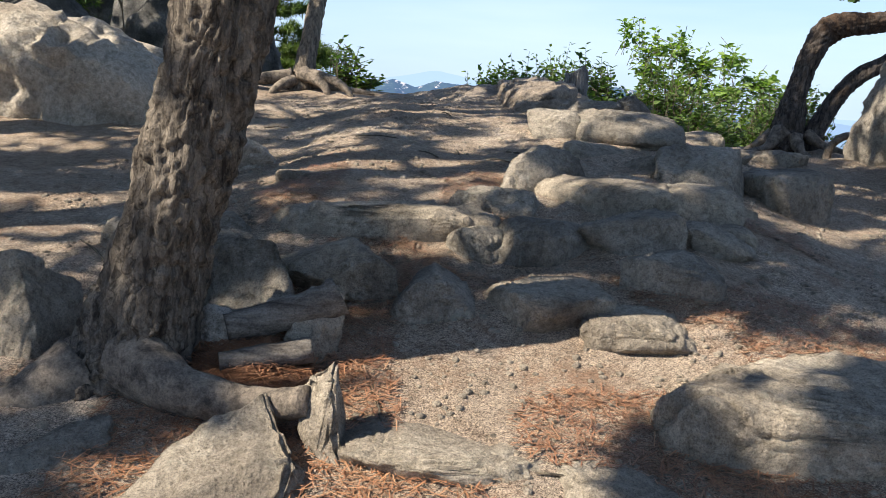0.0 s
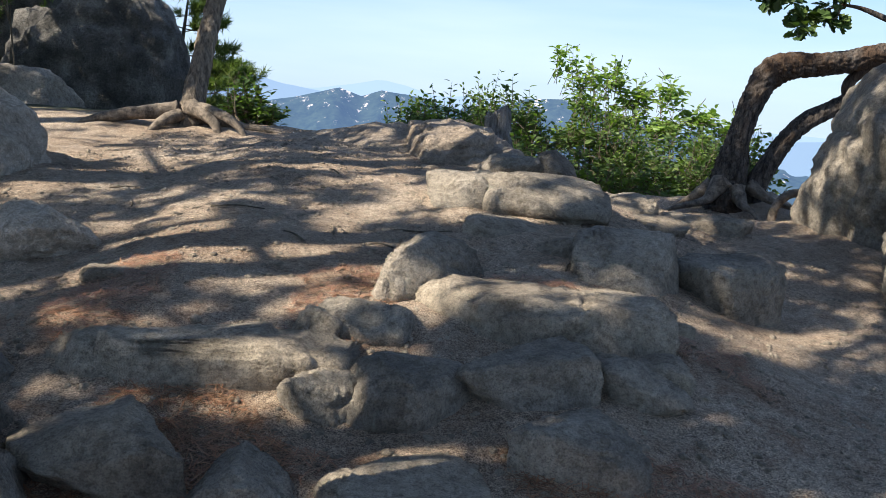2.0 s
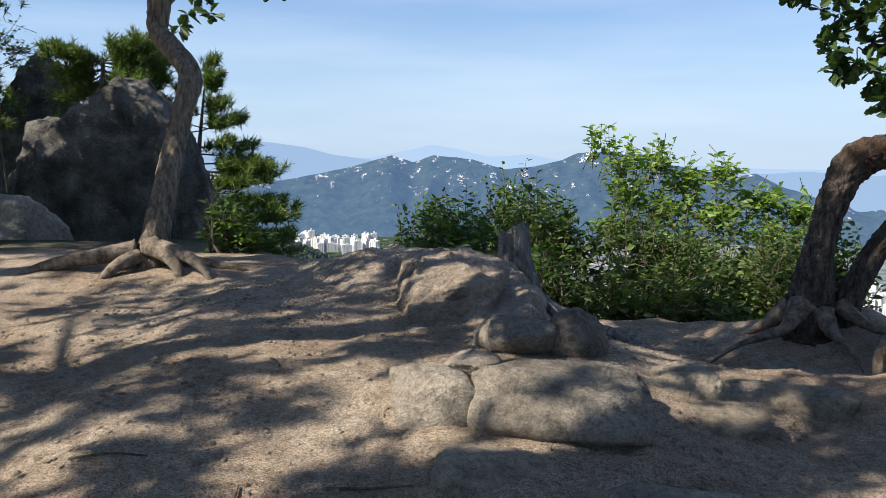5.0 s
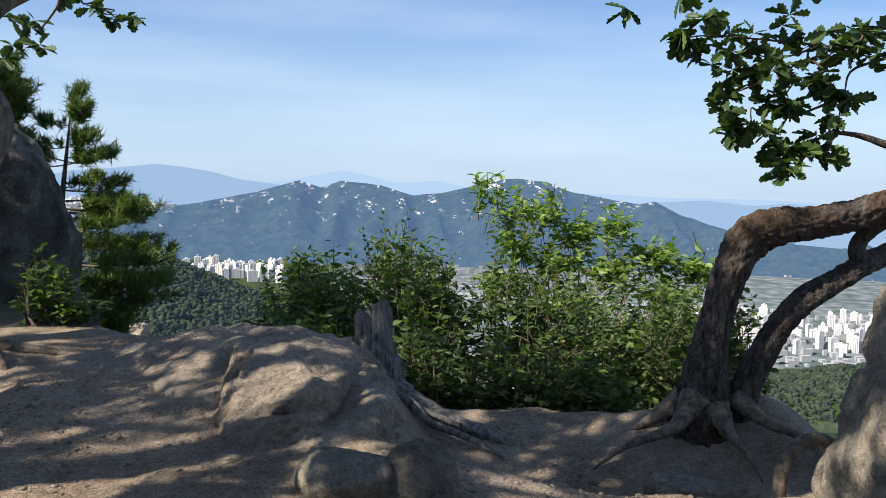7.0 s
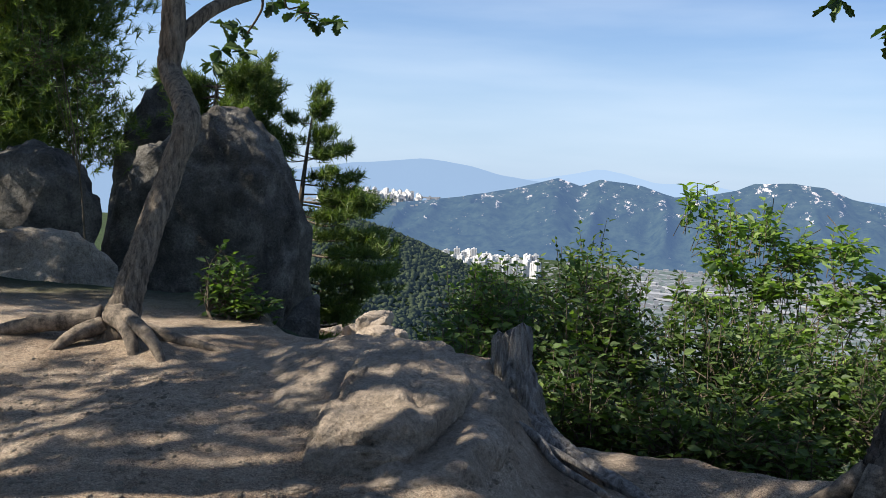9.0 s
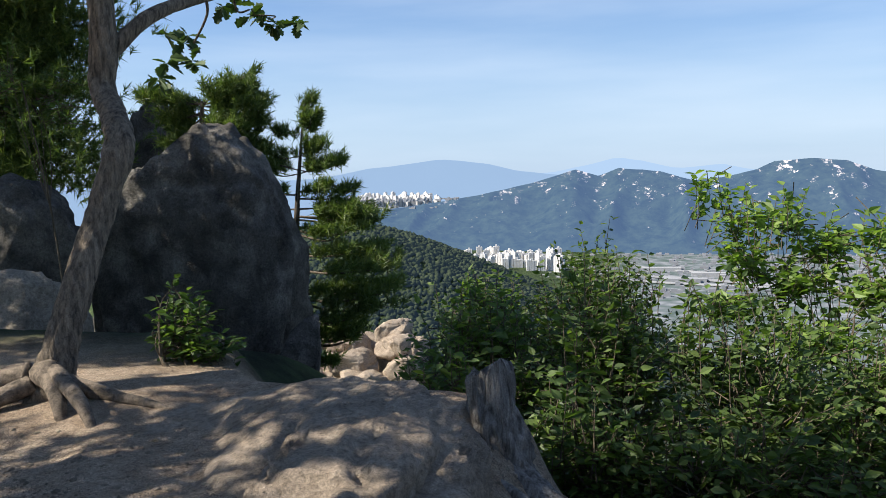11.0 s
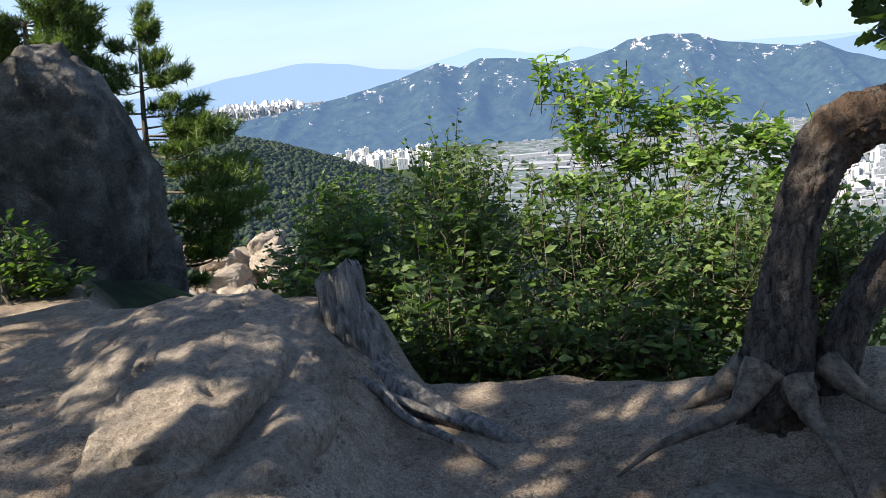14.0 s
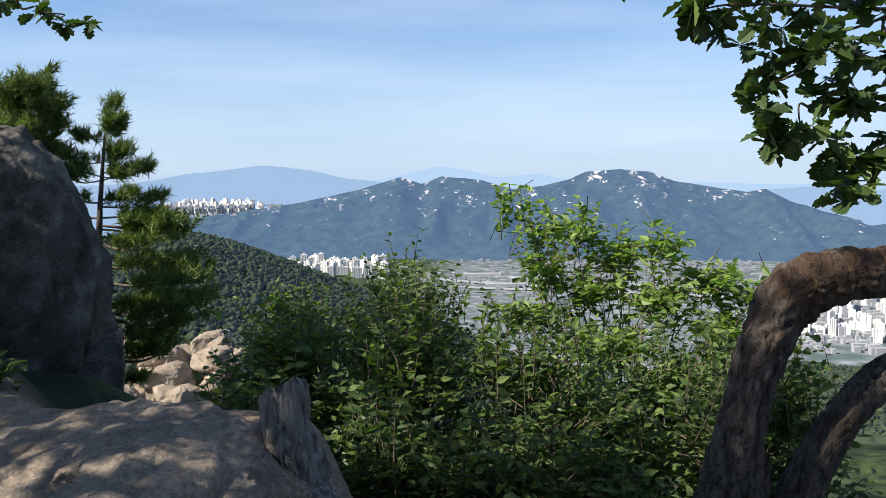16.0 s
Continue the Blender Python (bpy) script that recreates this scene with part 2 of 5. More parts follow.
LEAF_SHRUB = leaf_material("shrub_leaf", (0.044, 0.076, 0.022), (0.102, 0.158, 0.044), 0.40, (0.17, 0.23, 0.065))
LEAF_BRIGHT = leaf_material("young_maple_leaf", (0.10, 0.165, 0.035), (0.19, 0.28, 0.07), 0.45, (0.26, 0.34, 0.09))
LEAF_DARK = leaf_material("shaded_shrub_leaf", (0.045, 0.080, 0.024), (0.100, 0.160, 0.044), 0.42)
LEAF_OAK = leaf_material("oak_leaf", (0.026, 0.050, 0.014), (0.056, 0.096, 0.026), 0.22, (0.10, 0.15, 0.04))
NEEDLE = leaf_material("pine_needle", (0.05, 0.085, 0.022), (0.12, 0.17, 0.045), 0.3, (0.18, 0.21, 0.055))
LITTER = leaf_material("fallen_needle", (0.16, 0.075, 0.04), (0.36, 0.17, 0.085), 0.0, (0.42, 0.24, 0.13))


def distant(name, dark, light, rock, haze_glow, haze_share, scale, rock_at=0.62):
    """Far land, a backdrop kilometres off, with haze painted in as emission."""
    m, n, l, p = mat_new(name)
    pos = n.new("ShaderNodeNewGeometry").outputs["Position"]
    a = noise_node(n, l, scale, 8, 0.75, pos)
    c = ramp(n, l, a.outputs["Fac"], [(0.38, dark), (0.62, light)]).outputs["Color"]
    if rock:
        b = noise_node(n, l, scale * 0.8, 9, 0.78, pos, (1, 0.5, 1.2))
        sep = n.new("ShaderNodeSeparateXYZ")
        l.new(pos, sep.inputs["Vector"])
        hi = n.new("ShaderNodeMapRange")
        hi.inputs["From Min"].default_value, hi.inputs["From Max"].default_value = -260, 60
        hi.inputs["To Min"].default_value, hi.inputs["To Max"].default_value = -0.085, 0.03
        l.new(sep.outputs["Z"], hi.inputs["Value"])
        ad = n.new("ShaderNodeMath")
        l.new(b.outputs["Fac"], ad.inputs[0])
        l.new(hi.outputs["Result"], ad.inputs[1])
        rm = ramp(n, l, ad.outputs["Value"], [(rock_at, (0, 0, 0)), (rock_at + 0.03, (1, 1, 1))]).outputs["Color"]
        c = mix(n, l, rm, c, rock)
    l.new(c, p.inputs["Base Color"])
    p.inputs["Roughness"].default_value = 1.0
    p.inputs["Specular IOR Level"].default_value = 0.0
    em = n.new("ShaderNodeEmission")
    em.inputs["Color"].default_value = (*haze_glow, 1)
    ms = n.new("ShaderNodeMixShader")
    ms.inputs["Fac"].default_value = haze_share
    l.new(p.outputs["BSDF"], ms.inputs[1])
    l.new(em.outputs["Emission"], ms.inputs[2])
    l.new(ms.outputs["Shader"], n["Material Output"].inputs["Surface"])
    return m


# bluish haze light, mixed into the far land's materials as a glow
HAZE_GLOW = (0.112, 0.193, 0.36)
MOUNTAIN = distant("distant_granite_mountain", (0.010, 0.020, 0.016), (0.042, 0.062, 0.040), (0.80, 0.70, 0.64), HAZE_GLOW, 0.42, 0.02, 0.572)
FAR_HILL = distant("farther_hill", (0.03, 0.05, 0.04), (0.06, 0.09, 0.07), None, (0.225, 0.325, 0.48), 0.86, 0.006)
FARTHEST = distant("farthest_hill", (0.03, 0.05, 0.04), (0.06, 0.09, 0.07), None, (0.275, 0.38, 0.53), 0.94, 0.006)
WOODS = distant("wooded_hill", (0.015, 0.022, 0.011), (0.058, 0.072, 0.034), (0.55, 0.50, 0.44), HAZE_GLOW, 0.05, 0.09, 0.66)


def plain(name, col, rough=0.8, var=0.25, scale=0.3):
    m, n, l, p = mat_new(name)
    a = noise_node(n, l, scale, 4, 0.6, n.new("ShaderNodeNewGeometry").outputs["Position"])
    r = n.new("ShaderNodeObjectInfo").outputs["Random"]
    c = ramp(n, l, a.outputs["Fac"], [(0.3, tuple(v * (1 - var) for v in col)), (0.7, col)]).outputs["Color"]
    c = mix(n, l, 0.8, c, ramp(n, l, r, [(0, (0.72, 0.72, 0.74)), (1, (1.0, 0.98, 0.95))]).outputs["Color"], "MULTIPLY")
    l.new(c, p.inputs["Base Color"])
    p.inputs["Roughness"].default_value = rough
    return m


TOWER = plain("painted_concrete", (0.78, 0.77, 0.75))
ROOF = plain("flat_roof", (0.42, 0.43, 0.44))
ROAD = plain("pale_motorway", (0.36, 0.37, 0.38), scale=0.02)
LOWRISE = plain("low_houses", (0.36, 0.37, 0.39), scale=0.01)


# ---- shape helpers ----
def hash3(ix, iy, iz, seed):
    q = (ix * 374761393 + iy * 668265263 + iz * 2147483647 + seed * 974634721) & 0xFFFFFFFF
    q = ((q ^ (q >> 13)) * 1274126177) & 0xFFFFFFFF
    return ((q ^ (q >> 16)) & 0xFFFF) / 65535.0


def vnoise(p, seed=0):
    """Smooth value noise, -1 to 1, at an (n, 3) array."""
    f = np.floor(p)
    i = f.astype(np.int64)
    u = p - f
    u = u * u * (3 - 2 * u)
    out = 0
    for dx in (0, 1):
        wx = u[:, 0] if dx else 1 - u[:, 0]
        for dy in (0, 1):
            wy = u[:, 1] if dy else 1 - u[:, 1]
            for dz in (0, 1):
                wz = u[:, 2] if dz else 1 - u[:, 2]
                out = out + wx * wy * wz * hash3(i[:, 0] + dx, i[:, 1] + dy, i[:, 2] + dz, seed)
    return out * 2 - 1


def fbm(p, octaves=4, seed=0, gain=0.5):
    s, a = 0, 1.0
    for k in range(octaves):
        s = s + a * vnoise(p * 2.0 ** k + 17.3 * k, seed + k)
        a *= gain
    return s


def smooth(a, b, v):
    t = np.clip((v - a) / (b - a), 0, 1)
    return t * t * (3 - 2 * t)


def mesh_from(name, verts, faces, mat=None, smooth_shade=True):
    me = bpy.data.meshes.new(name)
    me.from_pydata([tuple(v) for v in verts] if not isinstance(verts, np.ndarray) else verts.tolist(), [], faces if not isinstance(faces, np.ndarray) else faces.tolist())
    if smooth_shade:
        me.polygons.foreach_set("use_smooth", [True] * len(me.polygons))
    if mat:
        me.materials.append(mat)
    me.update()
    return me


def thing(name, verts, faces, mat, label, category, kind="", group="", shade=True, at=(0, 0, 0)):
    ob = new(name, mesh_from(name, verts, faces, mat, shade))
    ob.location = at
    return tagged(ob, label, category, group, kind)


def root_of(name, at, label, category, group=""):
    ob = new(name)
    ob.location = at
    return tagged(ob, label, category, group)


def part(name, verts, faces, mat, parent, label="", shade=True, kind=""):
    """A mesh under its thing; verts in world metres."""
    off = np.array(parent.location) if parent.parent is None else np.array(parent.location) + np.array(parent.parent.location)
    ob = new(name, mesh_from(name, np.asarray(verts, float) - off, faces, mat, shade))
    ob.parent = parent
    return tagged(ob, label, "", "", kind)


def spline(pts, n):
    """Catmull-Rom through rows of any width."""
    p = np.asarray(pts, float)
    p = np.vstack([2 * p[0] - p[1], p, 2 * p[-1] - p[-2]])
    out = []
    m = len(p) - 3
    for k in range(n):
        u = k / (n - 1) * m
        i = min(int(u), m - 1)
        t = u - i
        a, b, c, d = p[i], p[i + 1], p[i + 2], p[i + 3]
        out.append(0.5 * (2 * b + (c - a) * t + (2 * a - 5 * b + 4 * c - d) * t * t + (3 * b - a - 3 * c + d) * t ** 3))
    return np.array(out)


def tube(pts, n=40, segs=16, rough=0.0, freq=9.0, seed=0, stretch=4.0, cap=True):
    """A limb through rows of x, y, z, radius, with furrowed relief. Returns verts and faces."""
    s = spline(pts, n)
    c, r = s[:, :3], np.maximum(s[:, 3], 0.002)
    tan = np.gradient(c, axis=0)
    tan /= np.linalg.norm(tan, axis=1)[:, None] + 1e-9
    ref = np.array([0.31, 0.95, 0.05]) if abs(tan[0][2]) > 0.5 else np.array([0.1, 0.2, 0.97])
    verts, length = [], np.concatenate([[0], np.cumsum(np.linalg.norm(np.diff(c, axis=0), axis=1))])
    a = np.arange(segs) / segs * 2 * math.pi
    for i in range(n):
        u = np.cross(tan[i], ref)
        u /= np.linalg.norm(u) + 1e-9
        w = np.cross(tan[i], u)
        q = np.stack([np.cos(a), np.sin(a), np.full(segs, length[i])], 1)
        rad = np.full(segs, r[i])
        if rough:
            f = np.stack([q[:, 0] * freq * r[i] * 6, q[:, 1] * freq * r[i] * 6, q[:, 2] * freq * 6 / stretch], 1)
            ridg = 1 - np.abs(vnoise(f + 3.1, seed)) * 2
            lump = 0.6 * vnoise(np.stack([q[:, 0] * 1.3, q[:, 1] * 1.3, q[:, 2] * 5], 1), seed + 5)
            rad = rad * (1 + rough * (-0.45 * np.maximum(ridg, 0) ** 2 + 0.6 * lump + 0.38 * vnoise(f * 2.7, seed + 9)))
        verts.append(c[i] + np.outer(np.cos(a) * rad, u) + np.outer(np.sin(a) * rad, w))
    v = np.vstack(verts)
    faces = [[i * segs + j, i * segs + (j + 1) % segs, (i + 1) * segs + (j + 1) % segs, (i + 1) * segs + j] for i in range(n - 1) for j in range(segs)]
    if cap:
        faces.append(list(range(segs))[::-1])
        faces.append([(n - 1) * segs + j for j in range(segs)])
    return v, faces


def joined(pieces):
    vs, fs, o = [], [], 0
    for v, f in pieces:
        vs.append(np.asarray(v))
        fs += [[i + o for i in q] for q in f]
        o += len(v)
    return np.vstack(vs), fs


def ico(level):
    bm = bmesh.new()
    bmesh.ops.create_icosphere(bm, subdivisions=level, radius=1)
    v = np.array([x.co[:] for x in bm.verts])
    f = [[x.index for x in q.verts] for q in bm.faces]
    bm.free()
    return v, f


ICO = {k: ico(k) for k in (1, 2, 4, 5, 6)}


def rock(size, seed, level=4, square=0.75, cuts=5, rough=0.10, pits=0.03, depth=0.8):
    """Boulder of a full size (x, y, z), flattened by random split planes and worn round. Centred."""
    v, f = ICO[level]
    v = v.copy()
    rng = np.random.RandomState(seed)
    v = np.sign(v) * np.abs(v) ** square
    v /= np.maximum(np.abs(v).max(), 1e-6)
    for _ in range(cuts):
        d = rng.normal(size=3)
        d /= np.linalg.norm(d)
        lim = rng.uniform(0.50, 0.78)
        over = np.maximum(v @ d - lim, 0)
        v -= np.outer(over * depth, d)
    half = np.array(size) / 2
    s = float(np.mean(size))
    ext = np.abs(v).max(axis=0)
    v = v / ext
    nrm = v / (np.linalg.norm(v, axis=1)[:, None] + 1e-9)
    w = v * half
    k = 2.3 / s
    d = rough * s * (fbm(w * k + seed * 7.7, 4, seed) * 0.55)
    d -= pits * s * np.maximum(vnoise(w * k * 5 + 3, seed + 31), 0) ** 2
    d += 0.020 * s * fbm(w * k * 7, 3, seed + 50)
    d -= 0.030 * s * np.maximum(1 - 6 * np.abs(vnoise(w * k * 1.7 + 9, seed + 77)), 0)
    return w + nrm * d[:, None], f


def turn(v, rz=0, ry=0, rx=0):
    m = np.array(Euler((radians(rx), radians(ry), radians(rz))).to_matrix())
    return v @ m.T


# ---- ground: one sheet from the steps to the valley ----
PROFILE = ((-12, -6, 0, 3.0, 3.25, 4.2, 5.2, 6.4, 7.4, 9.5, 12), (-3.2, -1.6, -0.22, 0.43, 0.52, 0.76, 0.90, 1.10, 1.16, 1.20, 1.22))


def brink(x):
    """How far ahead the plateau reaches at x."""
    return 9.75 - 0.7 * smooth(0.7, 1.3, x) - 0.30 * smooth(1.9, 2.6, x) + 1.6 * smooth(-0.6, -2.2, x)


def top_of(x, y):
    z = np.interp(y, *PROFILE)
    z = z - 0.22 * smooth(1.2, 2.2, x) * smooth(3.2, 4.2, y) * (1 - smooth(7.5, 9, y)) - 0.35 * smooth(0.92, 1.35, x) * smooth(7.0, 8.0, y)
    z = z - 0.12 * smooth(-0.6, -1.6, x) * smooth(3, 4.5, y) * (1 - smooth(8, 9.5, y))
    z = z + 0.10 * smooth(2.6, 3.6, x) * smooth(5.0, 6.5, y)
    z = z + 0.09 * smooth(2.0, 2.9, x) * smooth(7.3, 8.2, y)
    return z + 0.03 * smooth(-4, -9, x) * (np.abs(x) - 4)


def terrain(x, y):
    """Height of the ground anywhere."""
    x, y = np.asarray(x, float), np.asarray(y, float)
    p = np.stack([x, y, np.zeros_like(x)], 1)
    z = top_of(x, np.minimum(y, 12))
    lumps = 0.024 * fbm(p * 1.4, 3, 4) + 0.012 * fbm(p * 6, 2, 9)
    out = np.maximum(np.maximum(y - brink(x), (x - 3.45 - 1.9 * smooth(8.3, 7.0, y)) * 1.1), 0)
    d = out + np.maximum(-y - 10, 0) * 0.8 + np.maximum(-x - 12, 0) * 0.5
    drop = np.interp(d, (0, 0.25, 1.2, 4, 12, 30, 100, 300, 800, 1300, 9000), (0, 0.12, 0.85, 2.3, 5.2, 9.5, 34, 125, 265, 321, 321))
    left = smooth(-1.5, -3.5, x) * (1 - smooth(3.5, 9, d))
    drop = drop * (1 - 0.55 * left)
    z = z + lumps * np.exp(-d / 3) - drop
    z = z + np.minimum(d, 60) / 60 * 6 * fbm(p / 55, 4, 2) * (1 - smooth(700, 1300, d))
    hx, hy = x + 345, y - 880
    ridge = np.sqrt(np.where(hx > 0, hx, hx * 0.8) ** 2 + (hy * 0.75) ** 2 + 3600) - 60
    hill = -46 - 0.49 * ridge + 5 * fbm(p / 90, 3, 12)
    z = np.where(y > 250, np.maximum(z, hill), z)
    foot = np.sqrt(((x - 650) * 0.8) ** 2 + (y - 1000) ** 2 + 2500) - 50
    foot = -222 - 0.22 * foot + 9 * fbm(p / 120, 4, 17)
    z = np.where(y > 500, np.maximum(z, foot), z)
    return np.where(z < -318, -320 + 0.0 * z, z)


def ground_at(x, y):
    return float(terrain(np.array([x]), np.array([y]))[0])


def build_ground():
    rings = [0.0] + [0.05 * k for k in range(1, 150)]
    while rings[-1] < 4800:
        rings.append(rings[-1] * 1.028 + 0.02)
    r = np.array(rings[1:])
    na = 600
    a = np.arange(na) / na * 2 * math.pi
    R, A = np.meshgrid(r, a, indexing="ij")
    x, y = 0.5 + R.ravel() * np.sin(A.ravel()), 5.0 + R.ravel() * np.cos(A.ravel())
    v = np.stack([x, y, terrain(x, y)], 1)
    n = len(r)
    i, j = np.meshgrid(np.arange(n - 1), np.arange(na), indexing="ij")
    i, j = i.ravel(), j.ravel()
    k = (j + 1) % na
    f = np.stack([i * na + j, i * na + k, (i + 1) * na + k, (i + 1) * na + j], 1)[:, ::-1]
    v = np.vstack([v, [[0.5, 5.0, ground_at(0.5, 5.0)]]])
    faces = f.tolist() + [[len(v) - 1, (q + 1) % na, q] for q in range(na)]
    return thing("ground", v, faces, GROUND, "dry decomposed granite ground with pine needle litter", "ground", "structure")


build_ground()


# ---- far land ----
def ridge_sheet(name, az, el, dist, base, mat, label, spur=60, seed=1, depth=700, steps=36, cols=260):
    """A mountain range: its crest by bearing and height angle from the lookout, with spurs running down towards it."""
    eye = np.array([1.8, 4.8, 2.4])
    b = np.linspace(az[0], az[-1], cols)
    e = np.interp(b, az, el)
    t = np.linspace(0, 1, steps)
    B, T = np.meshgrid(np.radians(b), t, indexing="ij")
    crest = eye[2] + dist * np.tan(np.radians(e))
    D = dist - depth * T
    x, y = eye[0] + D * np.sin(B), eye[1] + D * np.cos(B)
    z = crest[:, None] + (base - crest[:, None]) * (T ** 0.85)
    p = np.stack([x.ravel(), y.ravel(), np.zeros(x.size)], 1)
    fall = np.sin(np.clip(T, 0, 1) * math.pi) ** 0.8
    z = z + fall * spur * (1 - 1.6 * np.abs(vnoise(p / np.array([150, 420, 1]), seed))).reshape(z.shape)
    z = z + (0.15 + fall) * 12 * fbm(p / 60, 4, seed + 3).reshape(z.shape)
    v = np.stack([x.ravel(), y.ravel(), np.maximum(z.ravel(), base)], 1)
    f = [[i * steps + j, (i + 1) * steps + j, (i + 1) * steps + j + 1, i * steps + j + 1] for i in range(cols - 1) for j in range(steps - 1)]
    ob = thing(name, v, f, mat, label, "mountain", "structure")
    return ob


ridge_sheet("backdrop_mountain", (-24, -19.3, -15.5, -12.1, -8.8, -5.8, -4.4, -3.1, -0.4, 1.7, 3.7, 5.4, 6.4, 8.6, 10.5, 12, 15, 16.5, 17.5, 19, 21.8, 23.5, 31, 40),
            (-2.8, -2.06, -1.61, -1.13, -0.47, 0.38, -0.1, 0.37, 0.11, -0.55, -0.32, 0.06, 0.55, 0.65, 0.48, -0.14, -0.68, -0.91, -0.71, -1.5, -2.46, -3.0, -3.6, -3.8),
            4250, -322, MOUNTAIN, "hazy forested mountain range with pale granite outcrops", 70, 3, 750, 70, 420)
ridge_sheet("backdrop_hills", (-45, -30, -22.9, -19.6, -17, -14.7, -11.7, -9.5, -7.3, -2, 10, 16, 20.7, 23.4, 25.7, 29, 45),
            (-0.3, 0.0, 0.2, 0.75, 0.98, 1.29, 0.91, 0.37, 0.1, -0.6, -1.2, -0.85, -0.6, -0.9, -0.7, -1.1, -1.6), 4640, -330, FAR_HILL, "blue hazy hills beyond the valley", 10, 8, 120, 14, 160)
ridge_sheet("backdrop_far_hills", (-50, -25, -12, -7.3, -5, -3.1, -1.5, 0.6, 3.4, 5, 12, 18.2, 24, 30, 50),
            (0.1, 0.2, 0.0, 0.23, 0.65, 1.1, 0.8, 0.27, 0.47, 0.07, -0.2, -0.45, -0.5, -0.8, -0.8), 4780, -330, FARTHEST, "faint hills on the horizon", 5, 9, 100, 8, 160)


# ---- valley towns ----
def tower_mesh(name, w, d, hgt, seed):
    """A slab block with bays, set-back core and roof house."""
    rng = random.Random(seed)
    bays = 4
    pieces = []

    def box(x0, x1, y0, y1, z0, z1):
        v = [(x, y, z) for z in (z0, z1) for x, y in ((x0, y0), (x1, y0), (x1, y1), (x0, y1))]
        return v, [[0, 3, 2, 1], [4, 5, 6, 7], [0, 1, 5, 4], [1, 2, 6, 5], [2, 3, 7, 6], [3, 0, 4, 7]]
    for k in range(bays):
        x0 = -w / 2 + w / bays * k
        step = rng.uniform(-1, 0) * 3
        pieces.append(box(x0 + 0.6, x0 + w / bays - 0.6, -d / 2 + step * 0.3, d / 2, 0, hgt + step))
    pieces.append(box(-w / 2, w / 2, -d / 4, d / 4, 0, hgt - 2))
    pieces.append(box(-w / 8, w / 8, -d / 5, d / 5, hgt - 2, hgt + 4))
    v, f = joined(pieces)
    return mesh_from(name, v, f, TOWER, False)


TOWERS = [tower_mesh("apartment_block", w, d, hh, k) for k, (w, d, hh) in enumerate(((34, 13, 48), (26, 14, 60), (44, 13, 42), (22, 18, 66)))]


def town(az0, az1, d0, d1, count, base, seed, label, low, scale=1.0):
    rng = random.Random(seed)
    for _ in range(count):
        a, d = radians(rng.uniform(az0, az1)), rng.uniform(d0, d1)
        ob = new("apartment_block", TOWERS[rng.randrange(4)])
        ob.matrix_world = pose(1.8 + d * math.sin(a), 4.8 + d * math.cos(a), base, 0, 0, rng.choice((-28, -20, 15, 62))) @ Matrix.Diagonal((scale, scale, scale * rng.uniform(0.75, 1.1), 1))
        tagged(ob, label, "apartment block", label + " group")
    pieces = []
    for _ in range(low):
        a, d = radians(rng.uniform(az0 - 1.5, az1 + 1.5)), rng.uniform(d0 * 0.94, d1 * 1.06)
        x, y, w, q, hh = 1.8 + d * math.sin(a), 4.8 + d * math.cos(a), rng.uniform(6, 22), rng.uniform(6, 14), rng.uniform(4, 14)
        v = [(x + i * w, y + j * q, base + k * hh) for k in (0, 1) for i, j in ((0, 0), (1, 0), (1, 1), (0, 1))]
        pieces.append((v, [[4, 5, 6, 7], [0, 1, 5, 4], [1, 2, 6, 5], [2, 3, 7, 6], [3, 0, 4, 7]]))
    v, f = joined(pieces)
    thing("low_houses", v, f, LOWRISE, "sprawl of small pale houses in the valley", "houses", "stuff", shade=False)


town(-13.4, -6.9, 2800, 3200, 72, -320, 5, "white apartment tower in the valley town", 240, 1.0)
town(-21.6, -14.9, 4390, 4450, 66, -138, 6, "far white apartment tower beyond the ridge", 160, 0.85)
town(-20.2, -15.2, 4470, 4540, 56, -106, 9, "far white apartment tower beyond the ridge", 160, 0.70)
town(18, 31, 1800, 2350, 104, -320, 7, "white apartment tower at the mountain's foot", 500, 0.58)
town(-5, 16, 2400, 3300, 0, -320, 8, "", 650)


def ribbon(name, pts, width, mat, label, z):
    s = spline([(x, y, 0) for x, y in pts], 60)
    t = np.gradient(s, axis=0)
    t /= np.linalg.norm(t, axis=1)[:, None]
    nrm = np.stack([-t[:, 1], t[:, 0], 0 * t[:, 0]], 1)
    top = np.vstack([s + nrm * width / 2, s - nrm * width / 2])
    top[:, 2] = z
    low = top.copy()
    low[:, 2] = z - 3
    n = len(s)
    v = np.vstack([top, low])
    f = [[i, i + 1, n + i + 1, n + i] for i in range(n - 1)] + [[i, 2 * n + i, 2 * n + i + 1, i + 1] for i in range(n - 1)] + [[n + i, n + i + 1, 3 * n + i + 1, 3 * n + i] for i in range(n - 1)]
    return thing(name, v, f, mat, label, "road", "structure", shade=False)


